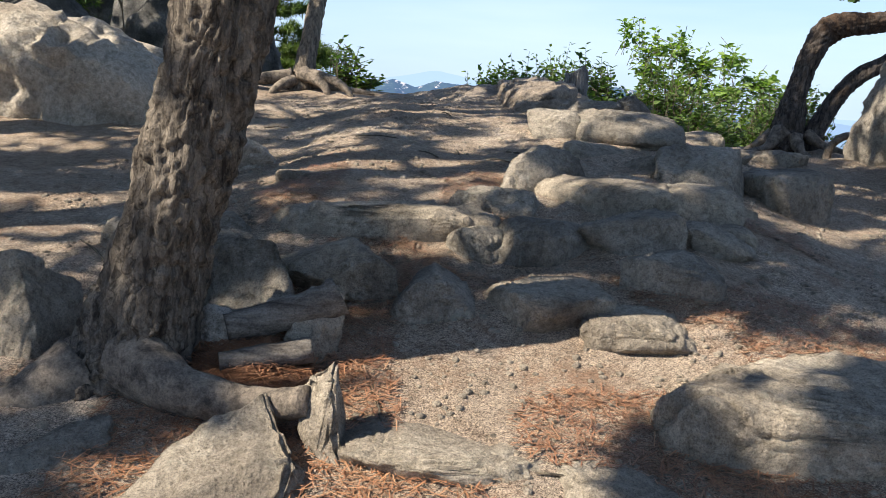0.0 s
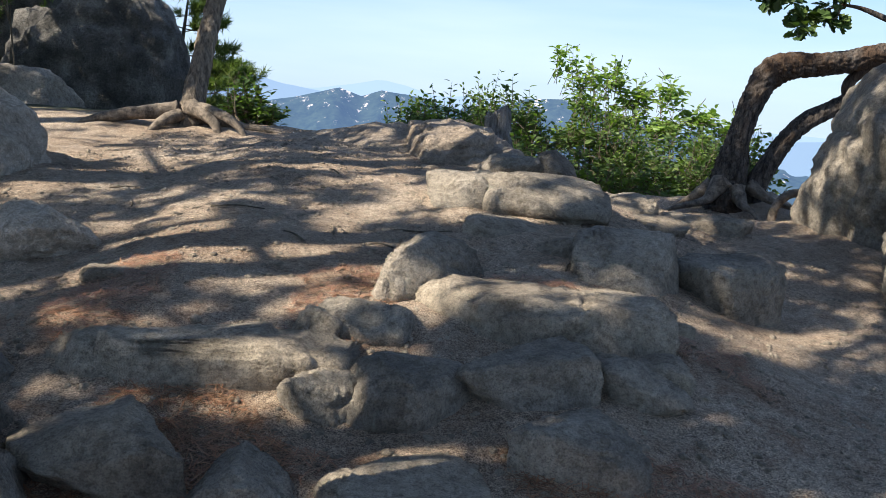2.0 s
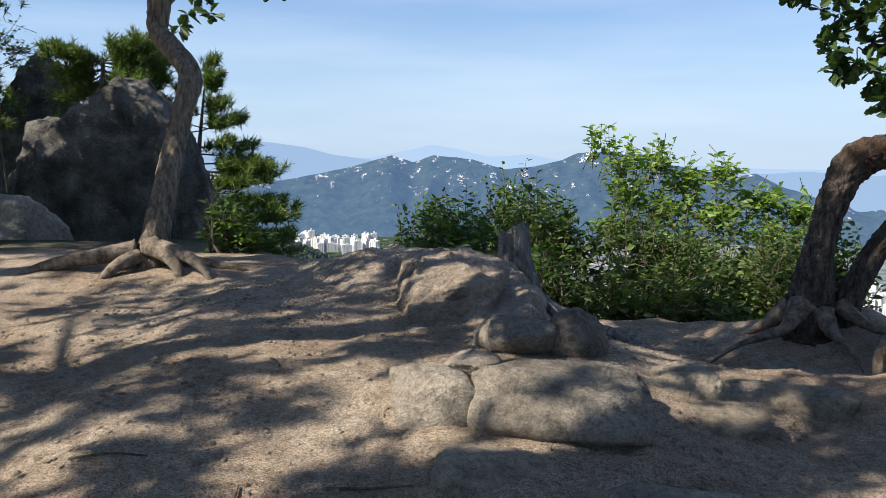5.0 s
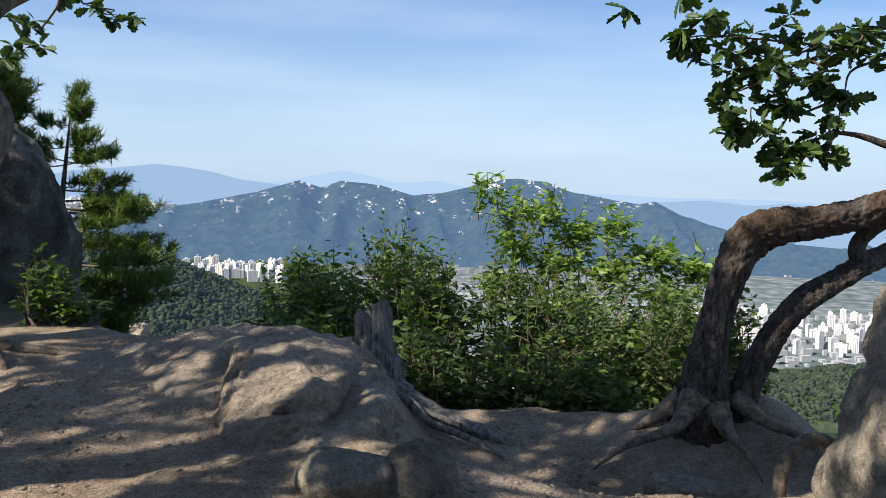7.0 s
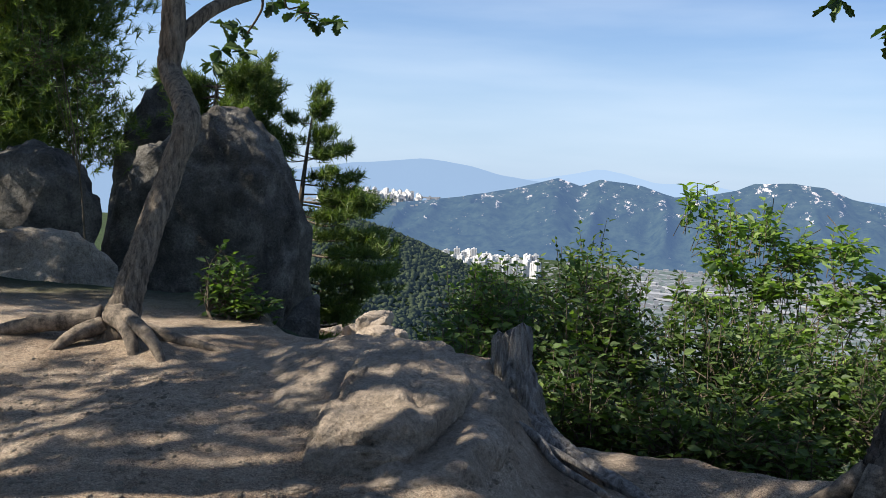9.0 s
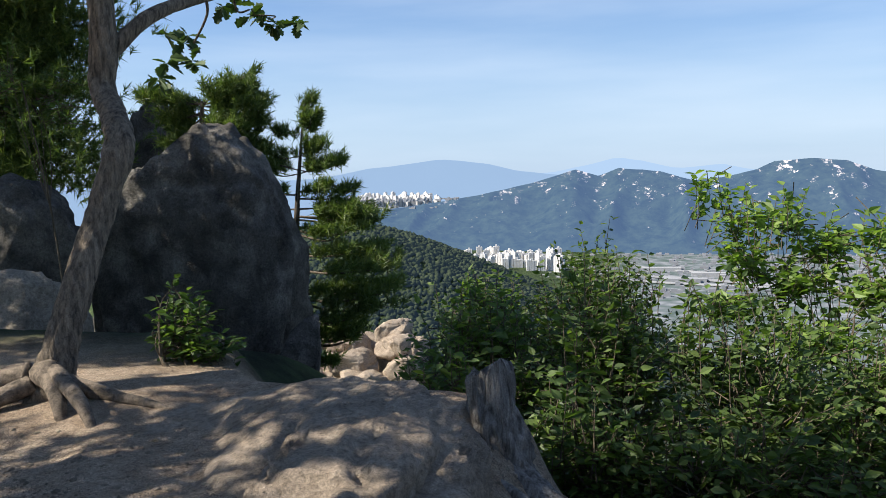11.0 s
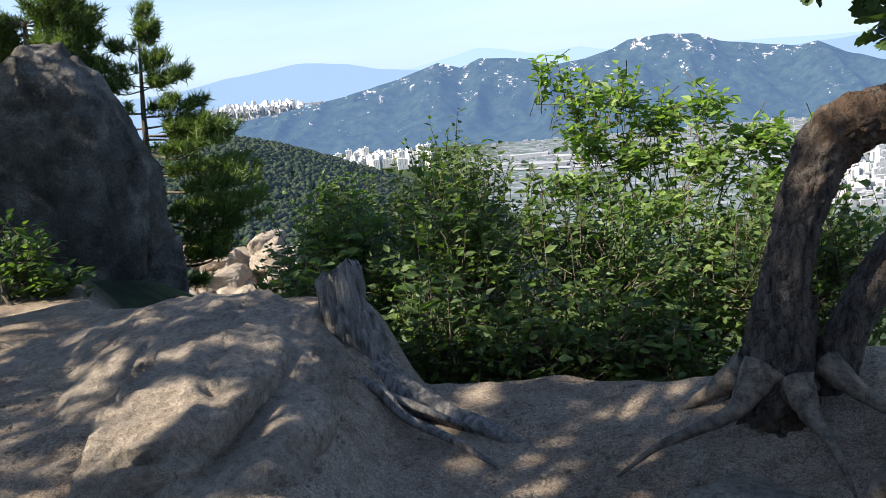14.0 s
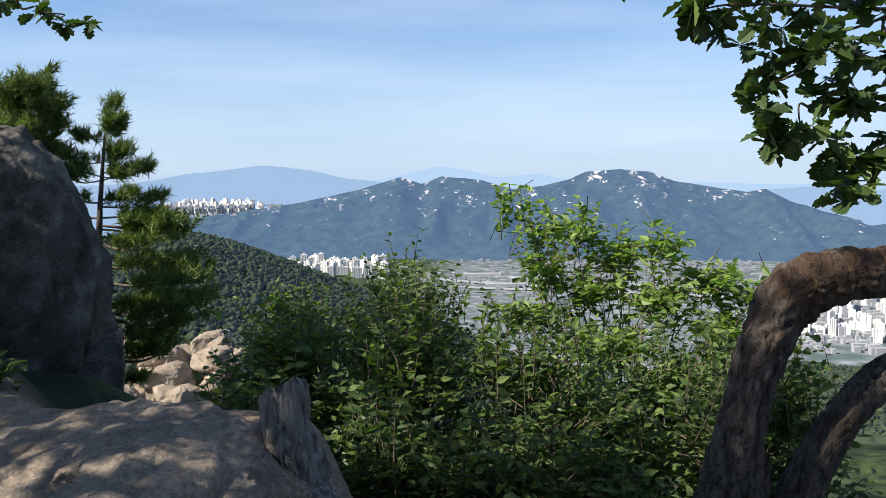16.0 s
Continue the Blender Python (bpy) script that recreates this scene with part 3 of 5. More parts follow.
ribbon("road_1", ((-1000, 4000), (-760, 3650), (-500, 3350), (-150, 3060), (250, 2750), (700, 2500)), 26, ROAD, "pale motorway along the valley", -316)
ribbon("road_2", ((-420, 3060), (-150, 2800), (150, 2620), (520, 2380), (900, 2250)), 40, ROAD, "broad elevated motorway in the valley", -314)
ribbon("road_3", ((-300, 2750), (-60, 2600), (200, 2500), (500, 2420)), 22, ROAD, "curving slip road in the valley", -315)
for k, (ax, dist, w) in enumerate(((-1.5, 2900, 120), (1.5, 2750, 160), (-0.2, 2600, 120), (3.2, 2700, 140))):
    a = radians(ax)
    x, y = dist * math.sin(a), dist * math.cos(a)
    v = [(x + i * w, y + j * 30, -320 + q * 12) for q in (0, 1) for i, j in ((0, 0), (1, 0.1), (1, 1.1), (0, 1))]
    thing("depot_hall", v, [[4, 5, 6, 7], [0, 1, 5, 4], [1, 2, 6, 5], [2, 3, 7, 6], [3, 0, 4, 7]], ROOF, "long pale depot hall beside the motorway", "hall", group="depot halls", shade=False)


def woods(name, count, seed, pick, size, label, mat):
    """Many small uneven crowns on a far slope."""
    v0, f0 = ICO[1]
    rng = np.random.RandomState(seed)
    xy = pick(rng, count)
    z = terrain(xy[:, 0], xy[:, 1])
    keep = z > -312
    xy, z = xy[keep], z[keep]
    n = len(z)
    s = (rng.uniform(0.5, 1.3, n) * size * np.clip(np.linalg.norm(xy, axis=1) / 220, 0.2, 1))[:, None, None]
    jit = 1 + 0.5 * rng.uniform(-1, 1, (n, len(v0), 1))
    v = v0[None] * jit * s * np.array([1, 1, 0.9]) + np.stack([xy[:, 0], xy[:, 1], z], 1)[:, None] + np.array([0, 0, 0.35]) * s
    f = (np.array(f0)[None] + (np.arange(n) * len(v0))[:, None, None]).reshape(-1, 3)
    return thing(name, v.reshape(-1, 3), f, mat, label, "woods", "stuff")


def on_hill(rng, n):
    a, d = np.radians(rng.uniform(-34, 0, n)), rng.uniform(420, 1100, n) 
    return np.stack([1.8 + d * np.sin(a), 4.8 + d * np.cos(a)], 1)


def on_slope(rng, n):
    a, d = np.radians(rng.uniform(-30, 45, n)), 55 * (19.0 ** rng.uniform(0, 1, n))
    return np.stack([1.8 + d * np.sin(a), 4.8 + d * np.cos(a)], 1)


def on_foothill(rng, n):
    a, d = np.radians(rng.uniform(8, 46, n)), 1420 * (0.28 ** rng.uniform(0, 1, n))
    return np.stack([1.8 + d * np.sin(a), 4.8 + d * np.cos(a)], 1)


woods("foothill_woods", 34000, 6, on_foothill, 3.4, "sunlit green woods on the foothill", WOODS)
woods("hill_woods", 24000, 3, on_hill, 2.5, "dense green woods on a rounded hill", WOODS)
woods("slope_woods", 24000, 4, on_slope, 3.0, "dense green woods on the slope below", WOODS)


# ---- boulders and stones ----
def boulder(name, at, size, seed, mat, label, rz=0, ry=0, rx=0, taper=0.0, level=5, square=0.75, cuts=6, rough=0.10, pits=0.03, category="boulder", group=""):
    v, f = rock(size, seed, level, square, cuts, rough, pits)
    if taper:
        t = np.clip(v[:, 2] / size[2] + 0.5, 0, 1)
        v[:, :2] *= (1 - taper * t ** 1.3)[:, None]
    v = turn(v, rz, ry, rx)
    return thing(name, v, f, mat, label, category, "", group, at=at)


outcrop = root_of("rock_outcrop", (-0.07, 8.28, 0.95), "smooth sandy granite outcrop at the brink of the plateau", "rock")


def outcrop_part(name, at, size, seed, rz, ry, rx, square, cuts, rough, pits):
    v, f = rock(size, seed, 6, square, cuts, rough, pits)
    part(name, turn(v, rz, ry, rx) + np.array(at), f, OUTCROP, outcrop)


outcrop_part("slab", (-0.07, 8.28, 0.97), (2.15, 2.55, 0.70), 21, 12, -6, 2, 0.6, 4, 0.08, 0.03)
outcrop_part("nose", (0.42, 8.12, 0.98), (1.05, 1.60, 0.84), 24, 14, -3, 2, 0.52, 3, 0.07, 0.05)


def shaped_boulder(name, at, size, seed, mat, label, left, right, rz=0, **kw):
    """A boulder whose left and right flanks follow half-widths given from its foot to its top."""
    v, f = rock(size, seed, 6, 0.50, 3, 0.045, 0.03)
    t = np.clip(v[:, 2] / size[2] + 0.5, 0, 1)
    g = np.linspace(0, 1, len(left))
    u = v[:, 0] / (size[0] / 2)
    v[:, 0] = np.where(u > 0, u * np.interp(t, g, right), u * np.interp(t, g, left))
    return thing(name, turn(v, rz), f, mat, label, "boulder", at=at)


shaped_boulder("standing_boulder", (-5.88, 18.2, 0.95), (3.2, 2.3, 5.2), 46, GRANITE_DARK, "tall dark weathered granite boulder behind the crooked tree",
               (1.95, 2.0, 2.0, 1.95, 1.78, 1.50, 1.10), (1.45, 1.55, 1.62, 1.72, 1.68, 1.42, 1.05))
boulder("standing_boulder", (-9.15, 21.6, 1.35), (3.3, 2.4, 6.0), 35, GRANITE_DARK, "dark pointed granite boulder among pines", 20, 0, 0, 0.55, 5)
boulder("boulder", (-8.2, 16.3, 1.0), (2.4, 2.0, 3.5), 36, GRANITE_DARK, "grey granite boulder in the shade of pines", 15, 0, 0, 0.3, 5)
boulder("boulder", (-7.6, 19.2, 0.8), (2.6, 1.8, 4.2), 37, GRANITE_DARK, "low dark boulder wedged between taller ones", -20, 0, 0, 0.2, 5)
boulder("boulder", (-5.0, 12.2, 1.02), (2.1, 1.5, 1.25), 38, GRANITE_GREY, "rounded pale grey boulder lying beside the crooked tree", 10, 0, 0, 0.1, 5, 0.85, 3)
boulder("boulder", (-3.85, 17.2, -0.55), (1.0, 1.1, 1.9), 39, GRANITE_DARK, "small dark boulder leaning against the tall one", 20, 20, 0, 0.3, 5, 0.8, 4)
boulder("boulder", (-4.85, 16.7, -0.85), (2.5, 1.2, 1.25), 40, GRANITE_DARK, "flat cracked rock at the foot of the tall boulder", -10, 0, 0, 0, 5, 0.6, 8)
boulder("boulder", (3.50, 6.50, 1.36), (1.85, 1.7, 2.2), 41, GRANITE_GREY, "huge rounded granite boulder beside the path", 25, 8, 0, 0.15, 6, 0.85, 4, 0.06)
boulder("boulder", (3.30, 5.30, 0.80), (1.35, 1.2, 1.35), 42, GRANITE_GREY, "rough granite boulder leaning on a larger one", -20, 0, 0, 0.2, 5, 0.8, 5)
boulder("boulder", (-3.35, 6.65, 0.95), (2.7, 1.9, 1.5), 43, GRANITE_LIGHT, "large pitted sunlit granite boulder on the plateau", -12, 6, -8, 0.12, 6, 0.85, 2, 0.05, 0.05)

STONES = [  # kind, x, y, width, depth, height
    ("a", -0.55, 3.32, 0.46, 0.33, 0.24), ("r", -0.12, 3.18, 0.32, 0.26, 0.26), ("f", 0.31, 3.22, 0.40, 0.32, 0.18), ("r", 0.80, 3.45, 0.38, 0.28, 0.22),
    ("r", 0.28, 3.69, 0.42, 0.30, 0.24), ("r", 0.68, 3.80, 0.42, 0.30, 0.24), ("r", 0.04, 3.66, 0.24, 0.20, 0.26), ("f", 0.66, 4.28, 0.62, 0.50, 0.26),
    ("f", 1.10, 4.22, 0.36, 0.42, 0.32), ("r", 1.07, 3.82, 0.32, 0.24, 0.18), 
    ("a", -0.52, 2.83, 0.21, 0.18, 0.28), ("a", -1.07, 3.42, 0.34, 0.26, 0.27), ("r", -1.08, 3.79, 0.17, 0.14, 0.17), ("l", -0.45, 4.02, 0.95, 0.74, 0.28),
    ("p", -1.47, 5.05, 0.46, 0.35, 0.25), ("r", 0.33, 4.66, 0.48, 0.40, 0.32), ("f", 1.10, 2.68, 0.84, 0.62, 0.26), ("r", 1.00, 5.88, 0.60, 0.48, 0.26),
    ("b", 1.29, 4.96, 0.46, 0.38, 0.36), ("b", 1.83, 5.11, 0.50, 0.40, 0.36), ("r", 0.50, 5.98, 0.36, 0.30, 0.24), ("r", 0.86, 6.74, 0.36, 0.32, 0.22),
    ("q", 1.17, 6.72, 0.27, 0.24, 0.24), ("f", 1.22, 6.30, 0.46, 0.40, 0.18), ("f", 1.59, 6.48, 0.30, 0.30, 0.18), ("f", 2.16, 6.68, 0.58, 0.45, 0.18),
    ("f", 0.97, 5.25, 0.30, 0.24, 0.14), ("r", -0.04, 4.10, 0.17, 0.15, 0.17), ("r", 0.13, 4.18, 0.31, 0.24, 0.18), ("f", 1.12, 3.97, 0.28, 0.22, 0.14),
    ("w", -0.83, 2.80, 0.16, 0.12, 0.15), 
    ("a", -1.56, 2.80, 0.34, 0.30, 0.42), ("r", -1.50, 3.60, 0.16, 0.13, 0.20), ("f", 0.02, 2.36, 0.60, 0.44, 0.07),
    ("f", 0.64, 3.12, 0.40, 0.28, 0.12), ("f", 0.45, 2.20, 0.34, 0.28, 0.07), ("f", 1.36, 4.40, 0.12, 0.10, 0.09), ("f", 1.75, 6.15, 0.34, 0.26, 0.14),
    ("f", -0.95, 4.55, 0.20, 0.14, 0.09), ("f", 0.75, 5.50, 0.36, 0.28, 0.14), ("r", 0.62, 6.35, 0.30, 0.26, 0.18), ("f", 2.75, 7.9, 0.7, 0.45, 0.22),
]
KINDS = {  # square, cuts, rough, material, label, category
    "a": (0.55, 12, 0.05, GRANITE, "angular tan granite block in the loose rubble", "stone"),
    "f": (0.42, 5, 0.06, GRANITE, "flat worn granite stepping stone set in the path", "stone"),
    "r": (0.52, 7, 0.06, GRANITE_GREY, "rounded grey granite stone of the steps", "stone"),
    "l": (0.36, 5, 0.05, GRANITE, "long low granite ledge across the slope", "ledge"),
    "p": (0.90, 3, 0.08, GRANITE_LIGHT, "round pitted granite stone lying on the sand", "stone"),
    "q": (0.90, 2, 0.06, GRANITE_GREY, "round grey granite cobble standing on the steps", "stone"),
    "b": (0.44, 5, 0.05, GRANITE_GREY, "large squared granite block at the path's edge", "stone"),
    "w": (0.65, 8, 0.14, GRANITE_PALE, "small chalky white stone on dark rubble", "stone"),
}
SINK = {"f": 0.70, "l": 0.80, "p": 0.28, "a": 0.38, "b": 0.48, "r": 0.54}
for k, (kind, x, y, w, d, hh) in enumerate(STONES):
    sq, cuts, ro, m, label, cat = KINDS[kind]
    full = hh * (1.45 if kind == "f" else 1.2)
    v, f = rock((w * 1.20, d * 1.28, full), 60 + k, 6 if w > 0.8 and kind == "f" else 5 if y < 5.6 else 4, sq, cuts, ro, 0.05 if kind == "p" else 0.02, 0.97 if kind == "a" else 0.7)
    if w > 0.8 and kind == "f":
        # a long crack runs across the front of the broad flat stone
        line = v[:, 1] + 0.10 + 0.22 * v[:, 0] + 0.012 * np.sin(v[:, 0] * 23)
        v[:, 2] -= 0.05 * np.exp(-(line / 0.012) ** 2) * (v[:, 0] < 0.22) * (v[:, 2] > 0)
    v = turn(v, random.Random(k).uniform(-14, 14) if kind != "l" else -3)
    z = ground_at(x, y) + full * (0.5 - SINK.get(kind, 0.28))
    z += {20: 0.04, 21: 0.07, 17: 0.05}.get(k, 0)
    thing("stone", v, f, m, label, cat, "", "stones of the path", at=(x, y, z))



def split_stone(corners, seed, mat, label):
    """A sharp-edged broken stone: the hull of a few corners, with chipped edges and a rough face."""
    bm = bmesh.new()
    for c in corners:
        bm.verts.new(c)
    bmesh.ops.convex_hull(bm, input=bm.verts)
    bmesh.ops.delete(bm, geom=[v for v in bm.verts if not v.link_faces], context="VERTS")
    bmesh.ops.dissolve_limit(bm, angle_limit=radians(6), verts=bm.verts, edges=bm.edges)
    bmesh.ops.bevel(bm, geom=list(bm.edges), offset=0.010, segments=2, affect="EDGES")
    bmesh.ops.triangulate(bm, faces=bm.faces)
    for _ in range(3):
        long = [e for e in bm.edges if e.calc_length() > 0.022]
        bmesh.ops.subdivide_edges(bm, edges=long, cuts=1)
        bmesh.ops.triangulate(bm, faces=bm.faces)
    bm.normal_update()
    v = np.array([q.co[:] for q in bm.verts])
    nrm = np.array([q.normal[:] for q in bm.verts])
    f = [[q.index for q in face.verts] for face in bm.faces]
    bm.free()
    v = v + nrm * (0.022 * fbm(v * 9 + seed, 3, seed) + 0.006 * fbm(v * 45, 2, seed + 3))[:, None]
    at = v.mean(0)
    return thing("stone", v - at, f, mat, label, "stone", "", "stones of the path", at=tuple(at))


split_stone([(-0.57, 2.32, 0.40), (-0.42, 2.12, 0.33), (-0.44, 1.93, 0.22), (-0.88, 1.93, 0.20), (-0.77, 2.2, 0.32), (-0.62, 2.45, 0.30), (-0.40, 2.2, 0.12), (-0.9, 2.1, 0.1), (-0.45, 1.9, 0.05), (-0.9, 1.9, 0.05), (-0.6, 2.5, 0.1)], 3, GRANITE, "sharp-edged sunlit granite wedge")
split_stone([(-0.46, 2.38, 0.46), (-0.37, 2.40, 0.50), (-0.36, 2.28, 0.47), (-0.29, 2.2, 0.10), (-0.43, 2.18, 0.10), (-0.28, 2.36, 0.1), (-0.46, 2.42, 0.1), (-0.32, 2.22, 0.28)], 5, GRANITE, "upright split granite slab beside the trunk")
split_stone([(-1.25, 2.05, 0.28), (-1.02, 2.32, 0.31), (-0.96, 2.22, 0.28), (-1.12, 1.95, 0.18), (-1.3, 2.3, 0.15), (-1.0, 2.35, 0.1), (-0.95, 2.15, 0.1), (-1.2, 1.9, 0.05), (-1.35, 2.0, 0.1)], 7, GRANITE_GREY, "mossy angular granite block below the pine")
split_stone([(-0.98, 3.08, 0.70), (-0.72, 3.08, 0.73), (-0.61, 2.95, 0.52), (-0.90, 2.88, 0.44), (-0.70, 3.27, 0.5), (-1.02, 3.2, 0.5), (-0.60, 3.05, 0.35), (-0.92, 2.86, 0.3), (-0.66, 2.9, 0.34)], 9, GRANITE_GREY, "dark upright granite block in the shade of the trunk")

# sunlit rocks lower on the spur
rngs = random.Random(14)
for k in range(28):
    row = k % 4
    dx, dz, s = -2.6 + 5.2 * ((k * 0.381) % 1.0), -1.7 + row * 0.62 + rngs.uniform(-0.15, 0.15), rngs.uniform(1.0, 1.7)
    boulder("boulder", (-11.3 + dx, 39.4 + row * 0.65, -4.6 + dz), (s * 1.4, s * 1.2, s * 0.95), 90 + k, OUTCROP, "sunlit pale granite boulder on the spur below", 30 * k, 0, 0, 0, 5, 0.55, 7, 0.09, group="boulders of the spur")
boulder("boulder", (2.42, 18.6, -3.2), (1.2, 1.1, 3.2), 130, GRANITE_LIGHT, "pale sunlit boulder rising out of the shrubs below", 15, 0, 0, 0.2, 4, 0.7, 6)
boulder("rock_ledge", (-11.3, 43.0, -7.2), (6.0, 3, 5), 101, OUTCROP, "pale granite ledge under the sunlit boulders", 8, 0, 0, 0.2, 5, category="rock")


# ---- leaves and needles ----
def leaf_mesh(places, ways, ups, sizes, outline, fold=0.25):
    """Leaves as folded blades. outline: half outline (along, across) from stalk to tip. All rows alike in length."""
    o = np.array(outline)
    k = len(o)
    ways = ways / (np.linalg.norm(ways, axis=1)[:, None] + 1e-9)
    side = np.cross(ways, ups)
    side /= np.linalg.norm(side, axis=1)[:, None] + 1e-9
    up = np.cross(side, ways)
    mid = np.stack([o[:, 0], 0 * o[:, 0], -0.12 * o[:, 0] ** 2], 1)
    lft = np.stack([o[:, 0], o[:, 1], fold * o[:, 1] - 0.12 * o[:, 0] ** 2], 1)[1:-1]
    rgt = lft * np.array([1, -1, 1])
    loc = np.vstack([mid[[0, -1]], lft, rgt])
    n = len(places)
    v = places[:, None] + sizes[:, None, None] * (loc[None, :, 0:1] * ways[:, None] + loc[None, :, 1:2] * side[:, None] + loc[None, :, 2:3] * up[:, None])
    m = k - 2
    face = [[0] + list(range(2, 2 + m)) + [1], [0, 1] + list(range(2 + 2 * m - 1, 1 + m, -1))]
    c = len(loc)
    faces = [[i + q * c for i in fc] for q in range(n) for fc in face]
    return v.reshape(-1, 3), faces


OVAL = ((0, 0), (0.3, 0.26), (0.65, 0.24), (1, 0))
POINTED = ((0, 0), (0.22, 0.22), (0.45, 0.27), (0.75, 0.13), (1, 0))
LOBED = ((0, 0), (0.18, 0.08), (0.30, 0.20), (0.38, 0.13), (0.52, 0.31), (0.60, 0.20), (0.76, 0.32), (0.83, 0.18), (0.95, 0.15), (1, 0))


def sprays(rng, tips, dirs, per, length, size, outline, flat=0.75, spread=0.9):
    """Leaves set along twigs that run from each tip backwards."""
    n = len(tips)
    t = np.tile(np.linspace(0, 1, per), n)
    ti, di = np.repeat(tips, per, 0), np.repeat(dirs, per, 0)
    pos = ti - di * (length * (1 - t))[:, None] + rng.normal(size=ti.shape) * length * 0.05
    sgn = np.where(np.arange(len(t)) % 2, 1, -1)[:, None]
    lat = np.cross(di, [0, 0, 1.0]) + 1e-3
    lat /= np.linalg.norm(lat, axis=1)[:, None]
    way = di * 0.6 + lat * sgn * spread + rng.normal(size=ti.shape) * 0.25 + np.array([0, 0, -0.15])
    up = np.array([0, 0, 1.0]) * flat + rng.normal(size=ti.shape) * (1 - flat) * 1.6
    return leaf_mesh(pos, way, up, size * rng.uniform(0.65, 1.25, len(t)), outline)


def shrub(name, at, blobs, twigs, leaf, mat, label, seed, per=9, length=0.30, outline=POINTED, stems=7, shoots=0.11):
    """Shrub on several stems. blobs: rows of x, y, z, rx, ry, rz that its crown fills unevenly."""
    rng = np.random.RandomState(seed)
    root = root_of(name, at, label, "shrub")
    vol = np.array([b[3] * b[4] * b[5] for b in blobs]) ** 0.75
    tips, dirs = [], []
    for b, share in zip(blobs, vol / vol.sum()):
        n = int(twigs * 2.5 * share)
        d = rng.normal(size=(n, 3))
        d /= np.linalg.norm(d, axis=1)[:, None]
        r = rng.uniform(0.25, 1.0, n) ** 0.45 * (1 + 0.28 * vnoise(d * 2.2 + seed, seed))
        p = np.array(b[:3]) + d * r[:, None] * np.array(b[3:])
        tips.append(p)
        w = d * np.array([1, 1, 0.5]) + np.array([0, 0, 0.45]) + rng.normal(size=d.shape) * 0.4
        dirs.append(w / np.linalg.norm(w, axis=1)[:, None])
    tips, dirs = np.vstack(tips), np.vstack(dirs)
    foot = ground_at(at[0], at[1])
    keep = tips[:, 2] > terrain(tips[:, 0], tips[:, 1]) + 0.05
    tips, dirs = tips[keep], dirs[keep]
    wood = []
    # upright young shoots break the outline
    top = np.argsort(tips[:, 2] + rng.uniform(0, 0.5, len(tips)))[-max(3, int(len(tips) * shoots)):]
    dirs[top] = np.array([0, 0, 1.0]) + rng.normal(size=(len(top), 3)) * 0.22
    dirs[top] /= np.linalg.norm(dirs[top], axis=1)[:, None]
    tips[top] += dirs[top] * rng.uniform(0.02, 0.5 * length + 0.06, (len(top), 1))
    v, f = sprays(rng, tips, dirs, per, length, leaf, outline)
    part("crown", v, f, mat, root, shade=False, kind="stuff")
    for a, d in zip(tips, dirs):
        wood.append(tube([(*(a - d * length * 1.3), 0.005), (*(a - d * length * 0.5), 0.0035), (*a, 0.0015)], 3, 3, cap=False))
    pick = rng.choice(len(tips), min(len(tips), stems * 5), replace=False)
    for s in range(stems):
        group = tips[pick[s::stems]]
        c = group.mean(0)
        b = np.array([at[0] + rng.uniform(-0.15, 0.15), at[1] + rng.uniform(-0.15, 0.15), foot - 0.05])
        mid = b * 0.45 + c * 0.55 + rng.normal(size=3) * 0.08
        stem = tube([(*b, 0.020), (*(b * 0.7 + mid * 0.3 + rng.normal(size=3) * 0.03), 0.017), (*mid, 0.012), (*c, 0.006)], 10, 6)
        part("stem", *stem, TWIG, root)
        for tip in group:
            wood.append(tube([(*mid, 0.008), (*(mid * 0.5 + tip * 0.5 + rng.normal(size=3) * 0.06), 0.005), (*tip, 0.002)], 7, 4, cap=False))
    part("twig", *joined(wood), TWIG, root, kind="stuff")
    return root


def tufts(rng, tips, dirs, needles, length, width):
    """Brushes of pine needles round each shoot."""
    n = len(tips)
    d = np.repeat(dirs, needles, 0)
    w = d * 0.75 + rng.normal(size=d.shape) * 0.55
    w /= np.linalg.norm(w, axis=1)[:, None]
    b = np.repeat(tips, needles, 0) - d * rng.uniform(0, 0.9, (len(d), 1)) * length
    s = np.cross(w, rng.normal(size=d.shape))
    s /= np.linalg.norm(s, axis=1)[:, None] + 1e-9
    ln = length * rng.uniform(0.7, 1.15, (len(d), 1))
    v = np.stack([b - s * width / 2, b + s * width / 2, b + w * ln], 1).reshape(-1, 3)
    return v, np.arange(len(d) * 3).reshape(-1, 3)


